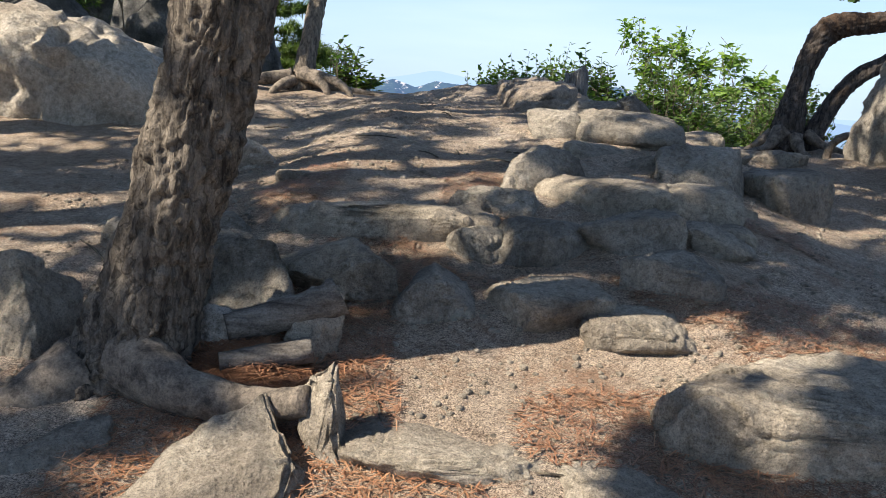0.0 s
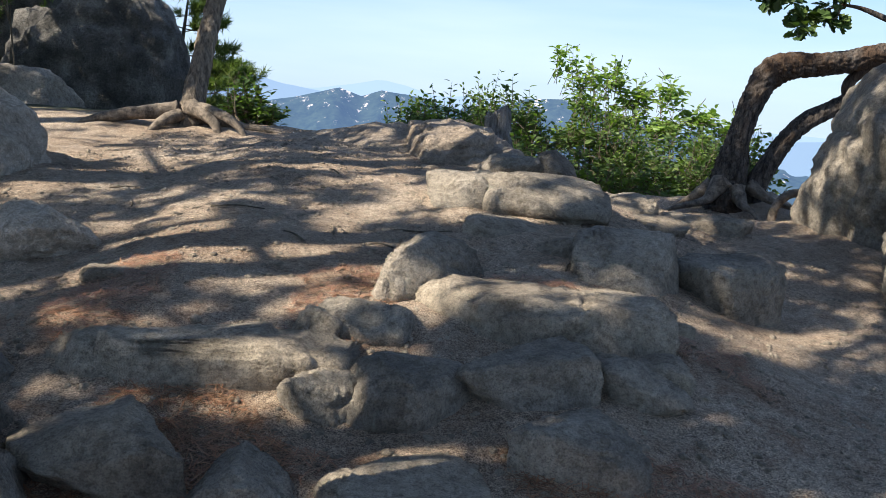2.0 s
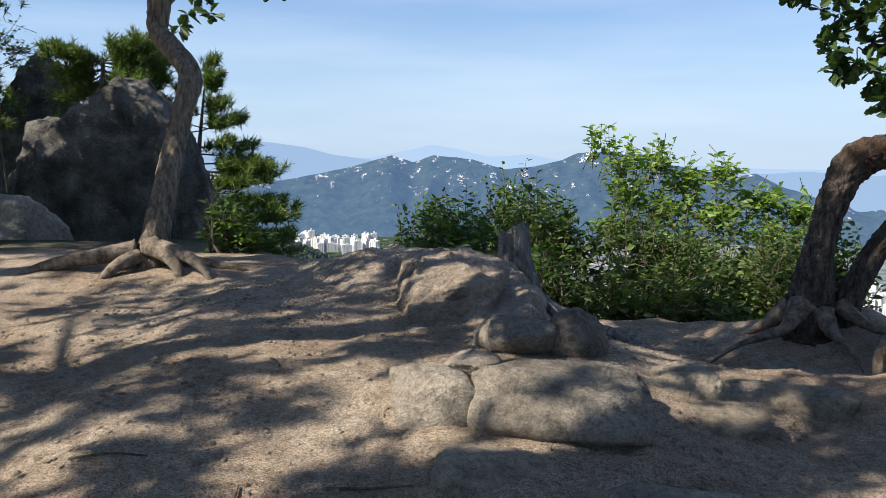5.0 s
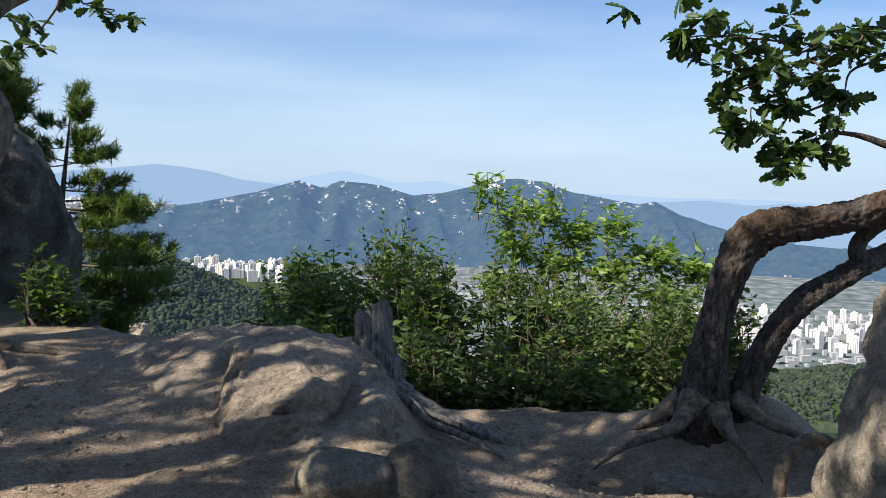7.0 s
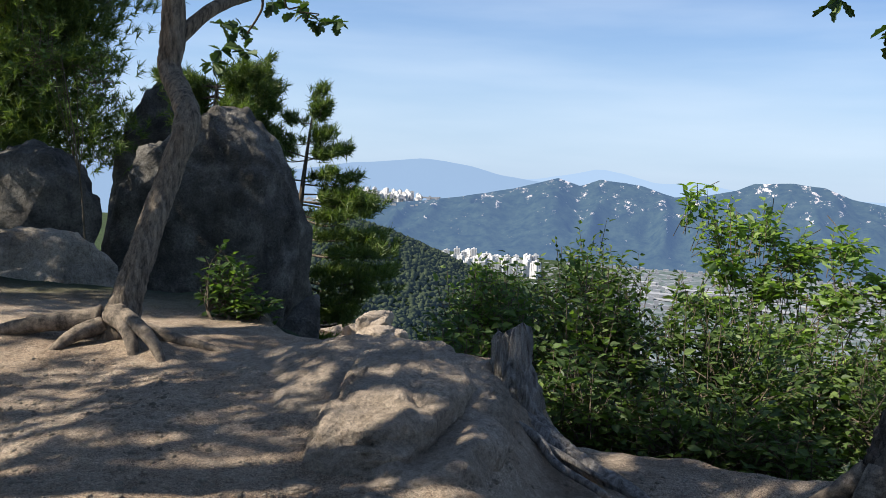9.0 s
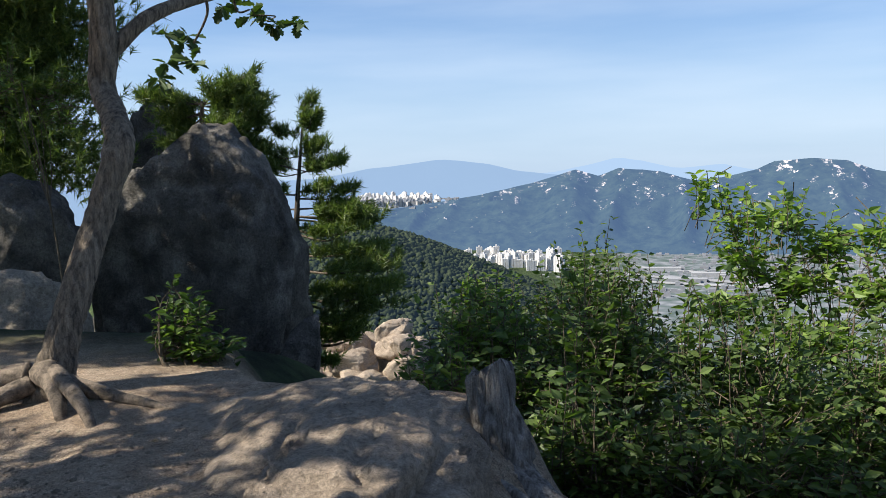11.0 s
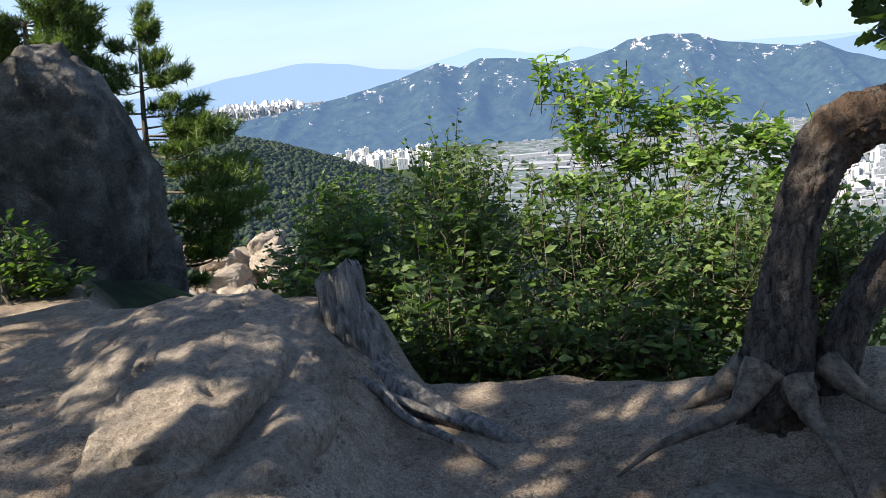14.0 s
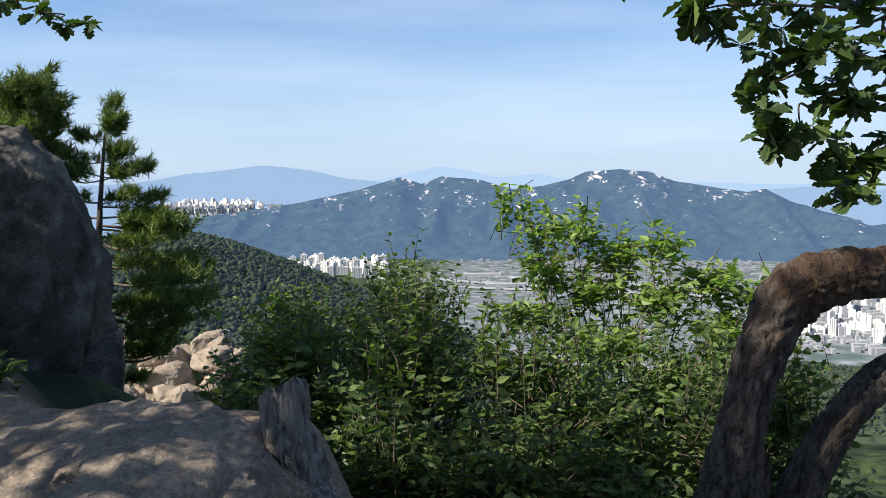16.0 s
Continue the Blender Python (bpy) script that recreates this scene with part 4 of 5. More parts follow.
def pine(name, trunk, limbs, label, seed, per=26, needles=16, length=0.15, width=0.012, pad=0.34, bark_mat=None, segs=14, rings=40, furrow=0.16, even=False):
    """Pine with flat pads of needles on each limb. limbs: start height share, end x, y, z."""
    rng = np.random.RandomState(seed)
    root = root_of(name, trunk[0][:3], label, "tree")
    bm_ = bark_mat or BARK_PINE
    part("trunk", *tube(trunk, rings, segs, furrow, 7, seed, 3.2), bm_, root)
    s = spline(trunk, 101)
    tips, dirs = [], []
    for share, ex, ey, ez in limbs:
        a = s[int(share * 100)]
        e = np.array([ex, ey, ez])
        m = a[:3] * 0.5 + e * 0.5 + np.array([0, 0, -0.04]) * np.linalg.norm(e - a[:3]) + rng.normal(size=3) * 0.05
        r = max(0.012, a[3] * 0.4)
        part("limb", *tube([(*a[:3], r), (*m, r * 0.65), (*e, 0.006)], 12, 7), bm_, root)
        ln = np.linalg.norm(e - a[:3])
        n = max(8, int(per * ln))
        axis = (e - a[:3]) / (ln + 1e-9)
        # side shoots fan out flat from the limb and turn up at their tips
        twigs = max(7, int(n / 5))
        u = np.repeat(rng.uniform(0.28, 1.0, twigs), 5)
        flat = np.cross(axis, [0, 0, 1.0])
        flat /= np.linalg.norm(flat) + 1e-9
        far = np.repeat(rng.uniform(-1, 1, twigs) * (1.05 - 0.55 * u[::5]), 5) * np.tile((0.3, 0.5, 0.7, 0.85, 1.0), twigs)
        c = a[:3] + (e - a[:3]) * u[:, None]
        o = (np.outer(far, flat) * 0.9 + np.outer(np.abs(far), axis) * 0.55) * (pad * ln * 1.5) + rng.normal(size=(len(u), 3)) * 0.045
        n = len(u)
        if even:
            c = a[:3] + (e - a[:3]) * (rng.uniform(0.35, 1.05, n) ** 0.8)[:, None]
            o = rng.normal(size=(n, 3)) * np.array([1, 1, 0.32]) * (pad * ln * 0.55)
        tips.append(c + o + np.array([0, 0, 0.05]) + np.abs(far)[:, None] * np.array([0, 0, 0.12]))
        w = axis * 0.45 + o / (np.linalg.norm(o, axis=1)[:, None] + 1e-9) * 0.35 + np.array([0, 0, 0.85]) + rng.normal(size=(n, 3)) * 0.25
        dirs.append(w / np.linalg.norm(w, axis=1)[:, None])
    v, f = tufts(rng, np.vstack(tips), np.vstack(dirs), needles, length, width)
    part("needles", v, f, NEEDLE, root, shade=False, kind="stuff")
    return root


# ---- the foreground pine and its roots ----
rngp = random.Random(4)
limbs = []
for k in range(18):
    a, r = rngp.uniform(0, 6.28), rngp.uniform(1.0, 2.4)
    limbs.append((rngp.uniform(0.66, 0.99), -0.35 + r * math.cos(a), 2.55 + r * math.sin(a), rngp.uniform(4.6, 7.0)))
fore = pine("pine_tree", [(-1.13, 2.62, 0.10, 0.30), (-1.10, 2.64, 0.30, 0.205), (-1.04, 2.66, 0.54, 0.165), (-0.97, 2.67, 0.78, 0.155), (-0.90, 2.67, 1.05, 0.150), (-0.84, 2.67, 1.30, 0.148), (-0.78, 2.66, 1.55, 0.146), (-0.60, 2.6, 2.6, 0.13), (-0.42, 2.55, 4.2, 0.11), (-0.35, 2.5, 5.8, 0.07), (-0.3, 2.5, 7.0, 0.03)],
            limbs, "leaning old pine with deeply furrowed bark among rubble", 7, 24, 14, 0.20, 0.045, 0.32, segs=110, rings=460, furrow=0.26, even=True)
for k, pts in enumerate((((-1.04, 2.56, 0.40, 0.13), (-0.89, 2.46, 0.36, 0.085), (-0.70, 2.41, 0.34, 0.062), (-0.55, 2.37, 0.36, 0.050), (-0.44, 2.32, 0.40, 0.045)),
                         ((-1.2, 2.55, 0.35, 0.12), (-1.35, 2.40, 0.25, 0.09), (-1.5, 2.2, 0.15, 0.05)), ((-1.0, 2.75, 0.42, 0.11), (-0.9, 2.95, 0.38, 0.07), (-0.86, 3.1, 0.36, 0.04)))):
    part("root", *tube(pts, 24, 16, 0.14, 8, 11 + k), ROOTBARK, fore)
thing("log", *tube([(-0.80, 2.74, 0.47, 0.050), (-0.66, 2.80, 0.50, 0.058), (-0.50, 2.84, 0.55, 0.062), (-0.44, 2.86, 0.58, 0.070)], 30, 20, 0.2, 9, 17), LOGWOOD, "short weathered grey log lying among the rubble", "log")
thing("log", *tube([(-0.78, 2.60, 0.40, 0.035), (-0.62, 2.66, 0.41, 0.045), (-0.50, 2.70, 0.43, 0.040)], 24, 16, 0.25, 9, 18), LOGWOOD, "broken piece of rotten wood on needles", "log")

# ---- crooked oak at the left of the plateau ----
oak = root_of("oak_tree", (-1.95, 9.3, 1.1), "crooked oak with exposed roots on the plateau", "tree")
part("trunk", *tube([(-1.96, 9.3, 1.00, 0.22), (-1.94, 9.31, 1.20, 0.150), (-1.91, 9.38, 1.50, 0.105), (-1.87, 9.60, 1.97, 0.096), (-1.83, 9.80, 2.40, 0.094), (-1.80, 9.95, 2.76, 0.098), (-2.02, 10.20, 3.00, 0.096), (-2.22, 10.38, 3.20, 0.094), (-2.22, 10.42, 3.50, 0.100), (-2.22, 10.45, 4.3, 0.085), (-2.0, 10.4, 5.8, 0.03)], 280, 40, 0.26, 6, 3, 5), BARK_TREE, oak)
part("branch", *tube([(-2.22, 10.42, 3.42, 0.065), (-2.0, 10.7, 3.76, 0.056), (-1.88, 11.2, 3.98, 0.046), (-1.75, 11.7, 4.15, 0.030), (-1.6, 12.2, 4.4, 0.02)], 40, 16, 0.2, 8, 5), BARK_TREE, oak)
for k, pts in enumerate((((-1.90, 9.22, 1.36, 0.09), (-1.76, 9.10, 1.31, 0.055), (-1.62, 8.98, 1.24, 0.045), (-1.55, 8.92, 1.08, 0.03)), ((-1.88, 9.25, 1.34, 0.08), (-1.66, 9.08, 1.34, 0.05), (-1.42, 8.92, 1.25, 0.04), (-1.28, 8.84, 1.10, 0.02)),
                         ((-2.03, 9.25, 1.32, 0.09), (-2.35, 9.12, 1.28, 0.065), (-2.7, 9.05, 1.20, 0.05), (-3.1, 9.0, 1.05, 0.02)), ((-2.0, 9.2, 1.28, 0.07), (-2.1, 9.02, 1.22, 0.05), (-2.25, 8.88, 1.05, 0.02)),
                         ((-1.85, 9.3, 1.28, 0.07), (-1.45, 9.25, 1.22, 0.04), (-1.1, 9.20, 1.18, 0.025), (-0.85, 9.1, 1.08, 0.01)))):
    part("root", *tube(pts, 30, 16, 0.2, 8, 30 + k), ROOTBARK, oak)


def oak_leaves(root, centres, per, spread, size, seed, mat=LEAF_OAK):
    rng = np.random.RandomState(seed)
    c = np.repeat(np.array(centres, float), per, 0) + rng.normal(size=(len(centres) * per, 3)) * spread
    reps = 7
    pos = np.repeat(c, reps, 0)
    d = rng.normal(size=pos.shape) * np.array([1, 1, 0.55]) + np.array([0, 0, -0.25])
    v, f = leaf_mesh(pos, d, np.array([0, 0, 1.0]) * 0.8 + rng.normal(size=pos.shape) * 0.45, size * rng.uniform(0.6, 1.2, len(pos)), LOBED)
    part("leaves", v, f, mat, root, shade=False, kind="stuff")
    return c


def twig_to(root, a, b, r=0.012, seed=0):
    rng = np.random.RandomState(seed)
    a, b = np.array(a, float), np.array(b, float)
    m1, m2 = a * 0.66 + b * 0.34 + rng.normal(size=3) * 0.05, a * 0.33 + b * 0.67 + rng.normal(size=3) * 0.05
    part("twig", *tube([(*a, r), (*m1, r * 0.8), (*m2, r * 0.6), (*b, r * 0.3)], 14, 7), TWIG, root)


spray = [(-2.12, 11.4, 3.56), (-1.98, 11.4, 3.50), (-2.25, 11.3, 3.62), (-2.30, 11.4, 3.42), (-1.80, 12.0, 3.98), (-1.70, 12.2, 3.90), (-1.60, 12.3, 3.97), (-1.95, 11.7, 4.0)]
oak_leaves(oak, spray, 2, 0.07, 0.15, 5)
twig_to(oak, (-1.86, 11.3, 4.02), (-2.1, 11.4, 3.62), 0.014, 1)
twig_to(oak, (-1.78, 11.6, 4.12), (-1.78, 12.0, 3.98), 0.012, 2)
twig_to(oak, (-1.78, 12.0, 3.98), (-1.6, 12.3, 3.97), 0.008, 3)
oak_leaves(oak, [(-2.6, 10.4, 5.2), (-2.0, 10.0, 5.5), (-1.6, 10.6, 5.3), (-2.4, 10.0, 5.9), (-1.6, 11.0, 5.9), (-1.3, 11.6, 5.3)], 9, 0.34, 0.15, 6)

# ---- bent oak on the brink ----
bent = root_of("oak_tree", (2.93, 8.45, 0.85), "old bent oak leaning out over the brink", "tree")
part("trunk", *tube([(2.92, 8.45, 0.70, 0.26), (2.93, 8.45, 0.92, 0.185), (2.945, 8.45, 1.12, 0.145), (2.97, 8.45, 1.38, 0.108), (3.02, 8.45, 1.62, 0.098), (3.08, 8.45, 1.83, 0.108), (3.17, 8.45, 2.00, 0.118), (3.32, 8.45, 2.085, 0.118), (3.62, 8.45, 2.135, 0.102), (3.90, 8.47, 2.19, 0.092), (4.16, 8.5, 2.27, 0.085), (4.30, 8.5, 2.30, 0.05)], 240, 56, 0.34, 9, 8), BARK_OAK, bent)
part("trunk", *tube([(3.14, 8.55, 0.74, 0.18), (3.20, 8.55, 0.98, 0.110), (3.29, 8.55, 1.22, 0.088), (3.43, 8.55, 1.46, 0.082), (3.57, 8.55, 1.63, 0.076), (3.76, 8.55, 1.75, 0.072), (3.95, 8.55, 1.86, 0.070), (4.40, 8.7, 2.05, 0.062), (4.62, 8.8, 2.40, 0.055), (4.55, 8.9, 2.85, 0.046), (4.45, 8.95, 3.4, 0.04), (4.3, 8.95, 4.4, 0.025)], 220, 40, 0.28, 9, 9), BARK_OAK, bent)
part("branch", *tube([(3.93, 8.55, 1.88, 0.055), (3.90, 8.52, 2.0, 0.05), (4.02, 8.5, 2.12, 0.045), (4.25, 8.48, 2.22, 0.04)], 20, 14, 0.16, 9, 10), BARK_OAK, bent)
part("branch", *tube([(3.06, 8.53, 0.98, 0.05), (3.10, 8.56, 1.16, 0.042), (3.13, 8.58, 1.32, 0.018)], 14, 12, 0.2, 9, 14), BARK_OAK, bent)
part("branch", *tube([(4.60, 8.82, 2.5, 0.036), (4.35, 8.92, 2.60, 0.028), (4.12, 8.95, 2.68, 0.020), (3.94, 8.95, 2.70, 0.012)], 24, 12, 0.16, 9, 15), BARK_OAK, bent)
for k, pts in enumerate((((2.86, 8.38, 1.08, 0.10), (2.72, 8.30, 1.00, 0.055), (2.52, 8.22, 0.95, 0.035), (2.36, 8.18, 0.90, 0.022), (2.2, 8.14, 0.80, 0.008)), ((2.98, 8.34, 1.02, 0.09), (3.01, 8.20, 0.98, 0.05), (3.03, 8.02, 0.94, 0.026), (3.05, 7.85, 0.82, 0.008)),
                         ((3.13, 8.43, 1.06, 0.07), (3.26, 8.24, 1.03, 0.042), (3.38, 8.02, 0.99, 0.028), (3.44, 7.8, 0.84, 0.008)), ((2.83, 8.5, 1.04, 0.09), (2.66, 8.54, 0.98, 0.05), (2.48, 8.56, 0.88, 0.015)))):
    part("root", *tube([(x, y, z - (0.07 if i else 0.0), r * (0.75 if i else 1.0)) for i, (x, y, z, r) in enumerate(pts)], 24, 16, 0.30, 8, 50 + k), ROOTBARK, bent)
thing("root_loop", *tube([(2.92, 7.38, 0.80, 0.030), (2.94, 7.40, 0.98, 0.034), (3.04, 7.44, 1.08, 0.034), (3.16, 7.46, 1.10, 0.032), (3.26, 7.46, 1.02, 0.034), (3.32, 7.46, 0.80, 0.036)], 40, 16, 0.15, 8, 61), ROOTBARK, "pale exposed root arching above the sand", "root")
cl = [(2.81, 8.95, 3.21), (2.98, 8.95, 3.24), (3.11, 8.95, 3.16), (3.27, 8.95, 3.15), (3.18, 9.0, 2.93), (3.40, 8.9, 3.02), (3.15, 8.95, 2.72), (3.20, 9.0, 2.63), (3.31, 8.9, 2.65), (3.59, 9.0, 2.98), (3.53, 8.9, 2.77),
      (3.56, 8.95, 2.61), (3.54, 8.9, 2.42), (3.70, 9.0, 2.47), (3.62, 8.95, 2.47), (3.78, 8.9, 2.6), (3.83, 9.0, 2.82), (3.94, 8.95, 2.89), (3.78, 8.9, 3.03), (3.99, 8.95, 3.18), (3.78, 9.0, 3.21), (3.45, 8.95, 2.83), (4.14, 8.95, 3.12), (3.43, 9.0, 3.23), (3.6, 8.95, 3.3), (4.1, 8.95, 3.35)]
cl = [(x + 0.06, y, z + 0.06) for x, y, z in cl]
oak_leaves(bent, cl, 4, 0.055, 0.135, 7)
hub = (4.46, 8.95, 3.3)
for k, m in ((0, 20), (3, 20), (5, 18), (4, 5), (9, 18), (20, 19), (18, 19), (19, -1), (22, -1), (16, 17), (17, -1), (10, 16), (21, 10), (8, 21), (12, 15), (7, 8)):
    twig_to(bent, hub if m < 0 else cl[m], cl[k], 0.014 if m < 0 else 0.009, 20 + k)
twig_to(bent, (3.94, 8.95, 2.70), cl[13], 0.010, 33)
twig_to(bent, (3.96, 8.95, 2.70), cl[17], 0.009, 34)
oak_leaves(bent, [(4.2, 9.0, 4.0), (3.6, 9.0, 4.1), (4.7, 8.9, 4.3), (3.2, 9.0, 3.8), (4.3, 9.3, 4.5)], 10, 0.30, 0.16, 8)

# ---- dead stump with its roots ----
stump = root_of("tree_stump", (0.93, 8.95, 0.95), "hollow grey dead stump leaning at the brink", "stump")
sv, sf = tube([(0.98, 8.93, 0.70, 0.26), (0.98, 8.93, 0.92, 0.215), (0.975, 8.93, 1.06, 0.170), (0.96, 8.93, 1.24, 0.138), (0.945, 8.93, 1.40, 0.122), (0.94, 8.93, 1.52, 0.118)], 150, 64, 0.46, 6, 71, 9)
sv[:, 2] += smooth(1.36, 1.52, sv[:, 2]) * (0.09 * vnoise(sv * np.array([16, 16, 3]), 7) + 0.04 * vnoise(sv * np.array([45, 45, 5]), 8))
part("trunk", sv, sf, WOOD_GREY, stump)
part("root", *tube([(1.00, 8.88, 1.02, 0.13), (1.14, 8.80, 0.96, 0.105), (1.30, 8.70, 0.90, 0.080), (1.48, 8.58, 0.86, 0.060), (1.70, 8.45, 0.81, 0.042), (1.92, 8.36, 0.72, 0.012)], 90, 32, 0.36, 6, 74, 9), WOOD_GREY, stump)
part("root", *tube([(0.80, 8.70, 1.30, 0.022), (0.80, 8.66, 1.16, 0.030), (0.97, 8.60, 1.10, 0.032), (1.17, 8.52, 1.03, 0.028), (1.28, 8.44, 0.93, 0.024), (1.52, 8.30, 0.86, 0.02), (1.7, 8.2, 0.78, 0.01)], 50, 14, 0.26, 8, 72), WOOD_GREY, stump)
part("root", *tube([(1.17, 8.56, 1.0, 0.024), (1.35, 8.52, 0.93, 0.02), (1.55, 8.46, 0.86, 0.012)], 20, 10, 0.2, 8, 73), WOOD_GREY, stump)

# ---- shrubs along the brink ----
shrub("shrub", (1.4, 10.5, 0), [(1.4, 10.6, 1.0, 0.75, 0.6, 0.55), (1.3, 10.8, 1.4, 0.45, 0.45, 0.35), (1.1, 10.3, 0.5, 0.6, 0.4, 0.5)], 169, 0.078, LEAF_SHRUB, "dense green shrub growing just below the brink", 1)
shrub("shrub", (2.4, 10.3, 0), [(2.4, 10.4, 0.9, 0.75, 0.6, 0.6), (2.2, 10.6, 1.35, 0.45, 0.4, 0.35), (2.3, 10.0, 0.4, 0.7, 0.4, 0.45)], 169, 0.078, LEAF_SHRUB, "dense green shrub growing just below the brink", 2)
shrub("shrub", (0.4, 10.9, 0), [(0.4, 11.0, 0.9, 0.75, 0.6, 0.6), (0.5, 11.2, 1.35, 0.4, 0.4, 0.3), (0.5, 10.5, 0.5, 0.5, 0.4, 0.5)], 162, 0.078, LEAF_DARK, "dark green shrub in the shade below the brink", 3)
shrub("shrub", (3.5, 10.1, 0), [(3.5, 10.2, 0.8, 0.7, 0.5, 0.6), (3.7, 10.3, 1.15, 0.45, 0.4, 0.35), (3.2, 9.8, 0.4, 0.6, 0.35, 0.4)], 162, 0.078, LEAF_SHRUB, "leafy shrub growing behind the bent oak", 4)
shrub("shrub", (0.2, 12.2, 0), [(0.2, 12.3, 0.7, 0.7, 0.7, 0.7), (0.2, 12.4, 1.25, 0.45, 0.5, 0.3)], 147, 0.078, LEAF_DARK, "dark green shrub in the shade below the brink", 5)
shrub("shrub", (1.1, 12.8, 0), [(1.1, 12.9, 1.0, 0.9, 0.7, 0.8), (1.2, 13.0, 1.4, 0.4, 0.4, 0.35)], 176, 0.078, LEAF_SHRUB, "tall green shrub on the slope below", 6)
shrub("maple_shrub", (3.0, 12.6, 0), [(2.18, 13.35, 2.28, 0.20, 0.25, 0.09), (2.42, 13.2, 2.08, 0.30, 0.3, 0.12), (2.82, 13.0, 2.08, 0.34, 0.4, 0.11), (3.15, 12.9, 1.86, 0.36, 0.4, 0.12), (3.50, 12.6, 1.95, 0.30, 0.35, 0.10), (3.88, 12.6, 1.66, 0.36, 0.4, 0.13), (4.32, 12.5, 1.52, 0.32, 0.4, 0.13),
      (2.45, 13.0, 1.74, 0.34, 0.4, 0.11), (2.85, 12.9, 1.56, 0.45, 0.4, 0.13), (3.45, 12.7, 1.46, 0.45, 0.45, 0.14), (4.05, 12.5, 1.22, 0.42, 0.45, 0.16), (2.35, 12.9, 1.30, 0.40, 0.4, 0.14), (3.0, 12.6, 1.08, 0.60, 0.5, 0.17), (3.7, 12.4, 0.82, 0.55, 0.5, 0.22), (2.6, 12.5, 0.62, 0.60, 0.5, 0.28), (3.3, 12.3, 0.35, 0.60, 0.5, 0.30), (4.2, 12.3, 0.60, 0.4, 0.5, 0.3)],
      330, 0.105, LEAF_BRIGHT, "bright green young maple rising above the brink", 8, 8, 0.36, POINTED, 12, 0.04)
shrub("shrub", (2.0, 9.7, 0), [(1.9, 9.75, 0.75, 0.5, 0.3, 0.35), (2.5, 9.65, 0.75, 0.45, 0.3, 0.32)], 95, 0.078, LEAF_SHRUB, "low leafy shrub at the very brink", 11)
shrub("shrub", (1.3, 9.8, 0), [(1.3, 9.9, 0.75, 0.45, 0.35, 0.5), (1.55, 9.8, 0.5, 0.4, 0.3, 0.35)], 95, 0.078, LEAF_DARK, "low dark shrub beside the dead stump", 12)
shrub("shrub", (0.4, 10.3, 0), [(0.35, 10.35, 0.85, 0.5, 0.3, 0.45), (0.3, 10.6, 0.7, 0.45, 0.4, 0.45)], 95, 0.078, LEAF_DARK, "low dark shrub below the outcrop", 13)
shrub("shrub", (3.0, 11.2, 0), [(3.0, 11.3, 0.7, 0.9, 0.6, 0.65), (3.6, 11.3, 1.0, 0.6, 0.5, 0.45)], 147, 0.078, LEAF_SHRUB, "tall green shrub on the slope below", 15)
shrub("seedling", (-1.62, 10.3, 1.2), [(-1.62, 10.3, 1.45, 0.28, 0.25, 0.26), (-1.35, 10.3, 1.32, 0.18, 0.2, 0.16)], 45, 0.085, LEAF_DARK, "small leafy seedling at the foot of the boulder", 9, 6, 0.18, POINTED, 4)
shrub("sapling", (-6.0, 14.6, 0), [(-6.6, 14.3, 3.9, 0.5, 0.4, 0.5), (-5.7, 14.3, 3.6, 0.35, 0.3, 0.45)], 34, 0.08, LEAF_DARK, "thin bare-twigged sapling between the boulders", 10, 4, 0.35, POINTED, 1)

# ---- pines behind the boulders ----
rngq = random.Random(3)


def layered(trunk_x, trunk_y, reach, z0, z1, count, step):
    """Limbs in layers; reach: rows of height, how far the limbs go to the west and to the east."""
    hs, ws, es = zip(*reach)
    out = []
    for q in range(count):
        h = z0 + step * round((z1 - z0) * (q + rngq.uniform(0, 1)) / count / step) + rngq.uniform(-0.05, 0.05)
        east = q % 3 != 0
        r = float(np.interp(h, hs, es if east else ws)) * rngq.uniform(0.78, 1.0)
        a = rngq.uniform(-0.55, 0.55) if east else math.pi + rngq.uniform(-0.8, 0.8)
        out.append((h, trunk_x + r * math.cos(a), trunk_y + r * math.sin(a), h + rngq.uniform(-0.12, 0.10)))
    return out


def limb_shares(limbs, foot, top):
    return [(min(0.98, max(0.1, (z - 0.10 - foot) / (top - foot))), x, y, z) for _, x, y, z in limbs]


pine("pine_tree", [(-5.25, 20.1, -3.0, 0.12), (-5.2, 20.1, -0.7, 0.10), (-5.12, 20.1, 1.6, 0.06), (-4.88, 20.1, 3.85, 0.010)],
     limb_shares(layered(-5.12, 20.1, ((-0.9, 0.8, 0.9), (-0.4, 1.0, 1.3), (0.1, 1.0, 1.9), (0.9, 1.0, 2.05), (1.2, 1.0, 1.9), (1.9, 0.9, 1.6), (2.4, 1.0, 1.25), (2.8, 1.0, 1.1), (3.2, 0.9, 0.8), (3.9, 0.4, 0.4)), -0.8, 3.95, 42, 0.40), -3.0, 3.85)
     + [(0.62, -3.12, 20.18, 1.06), (0.70, -3.38, 19.9, 1.86), (0.82, -4.2, 20.3, 2.84), (0.46, -3.3, 20.1, 0.1), (0.5, -3.5, 19.8, 0.4)],
     "green pine growing behind the tall boulder", 2, 48, 15, 0.18, 0.022, 0.40)
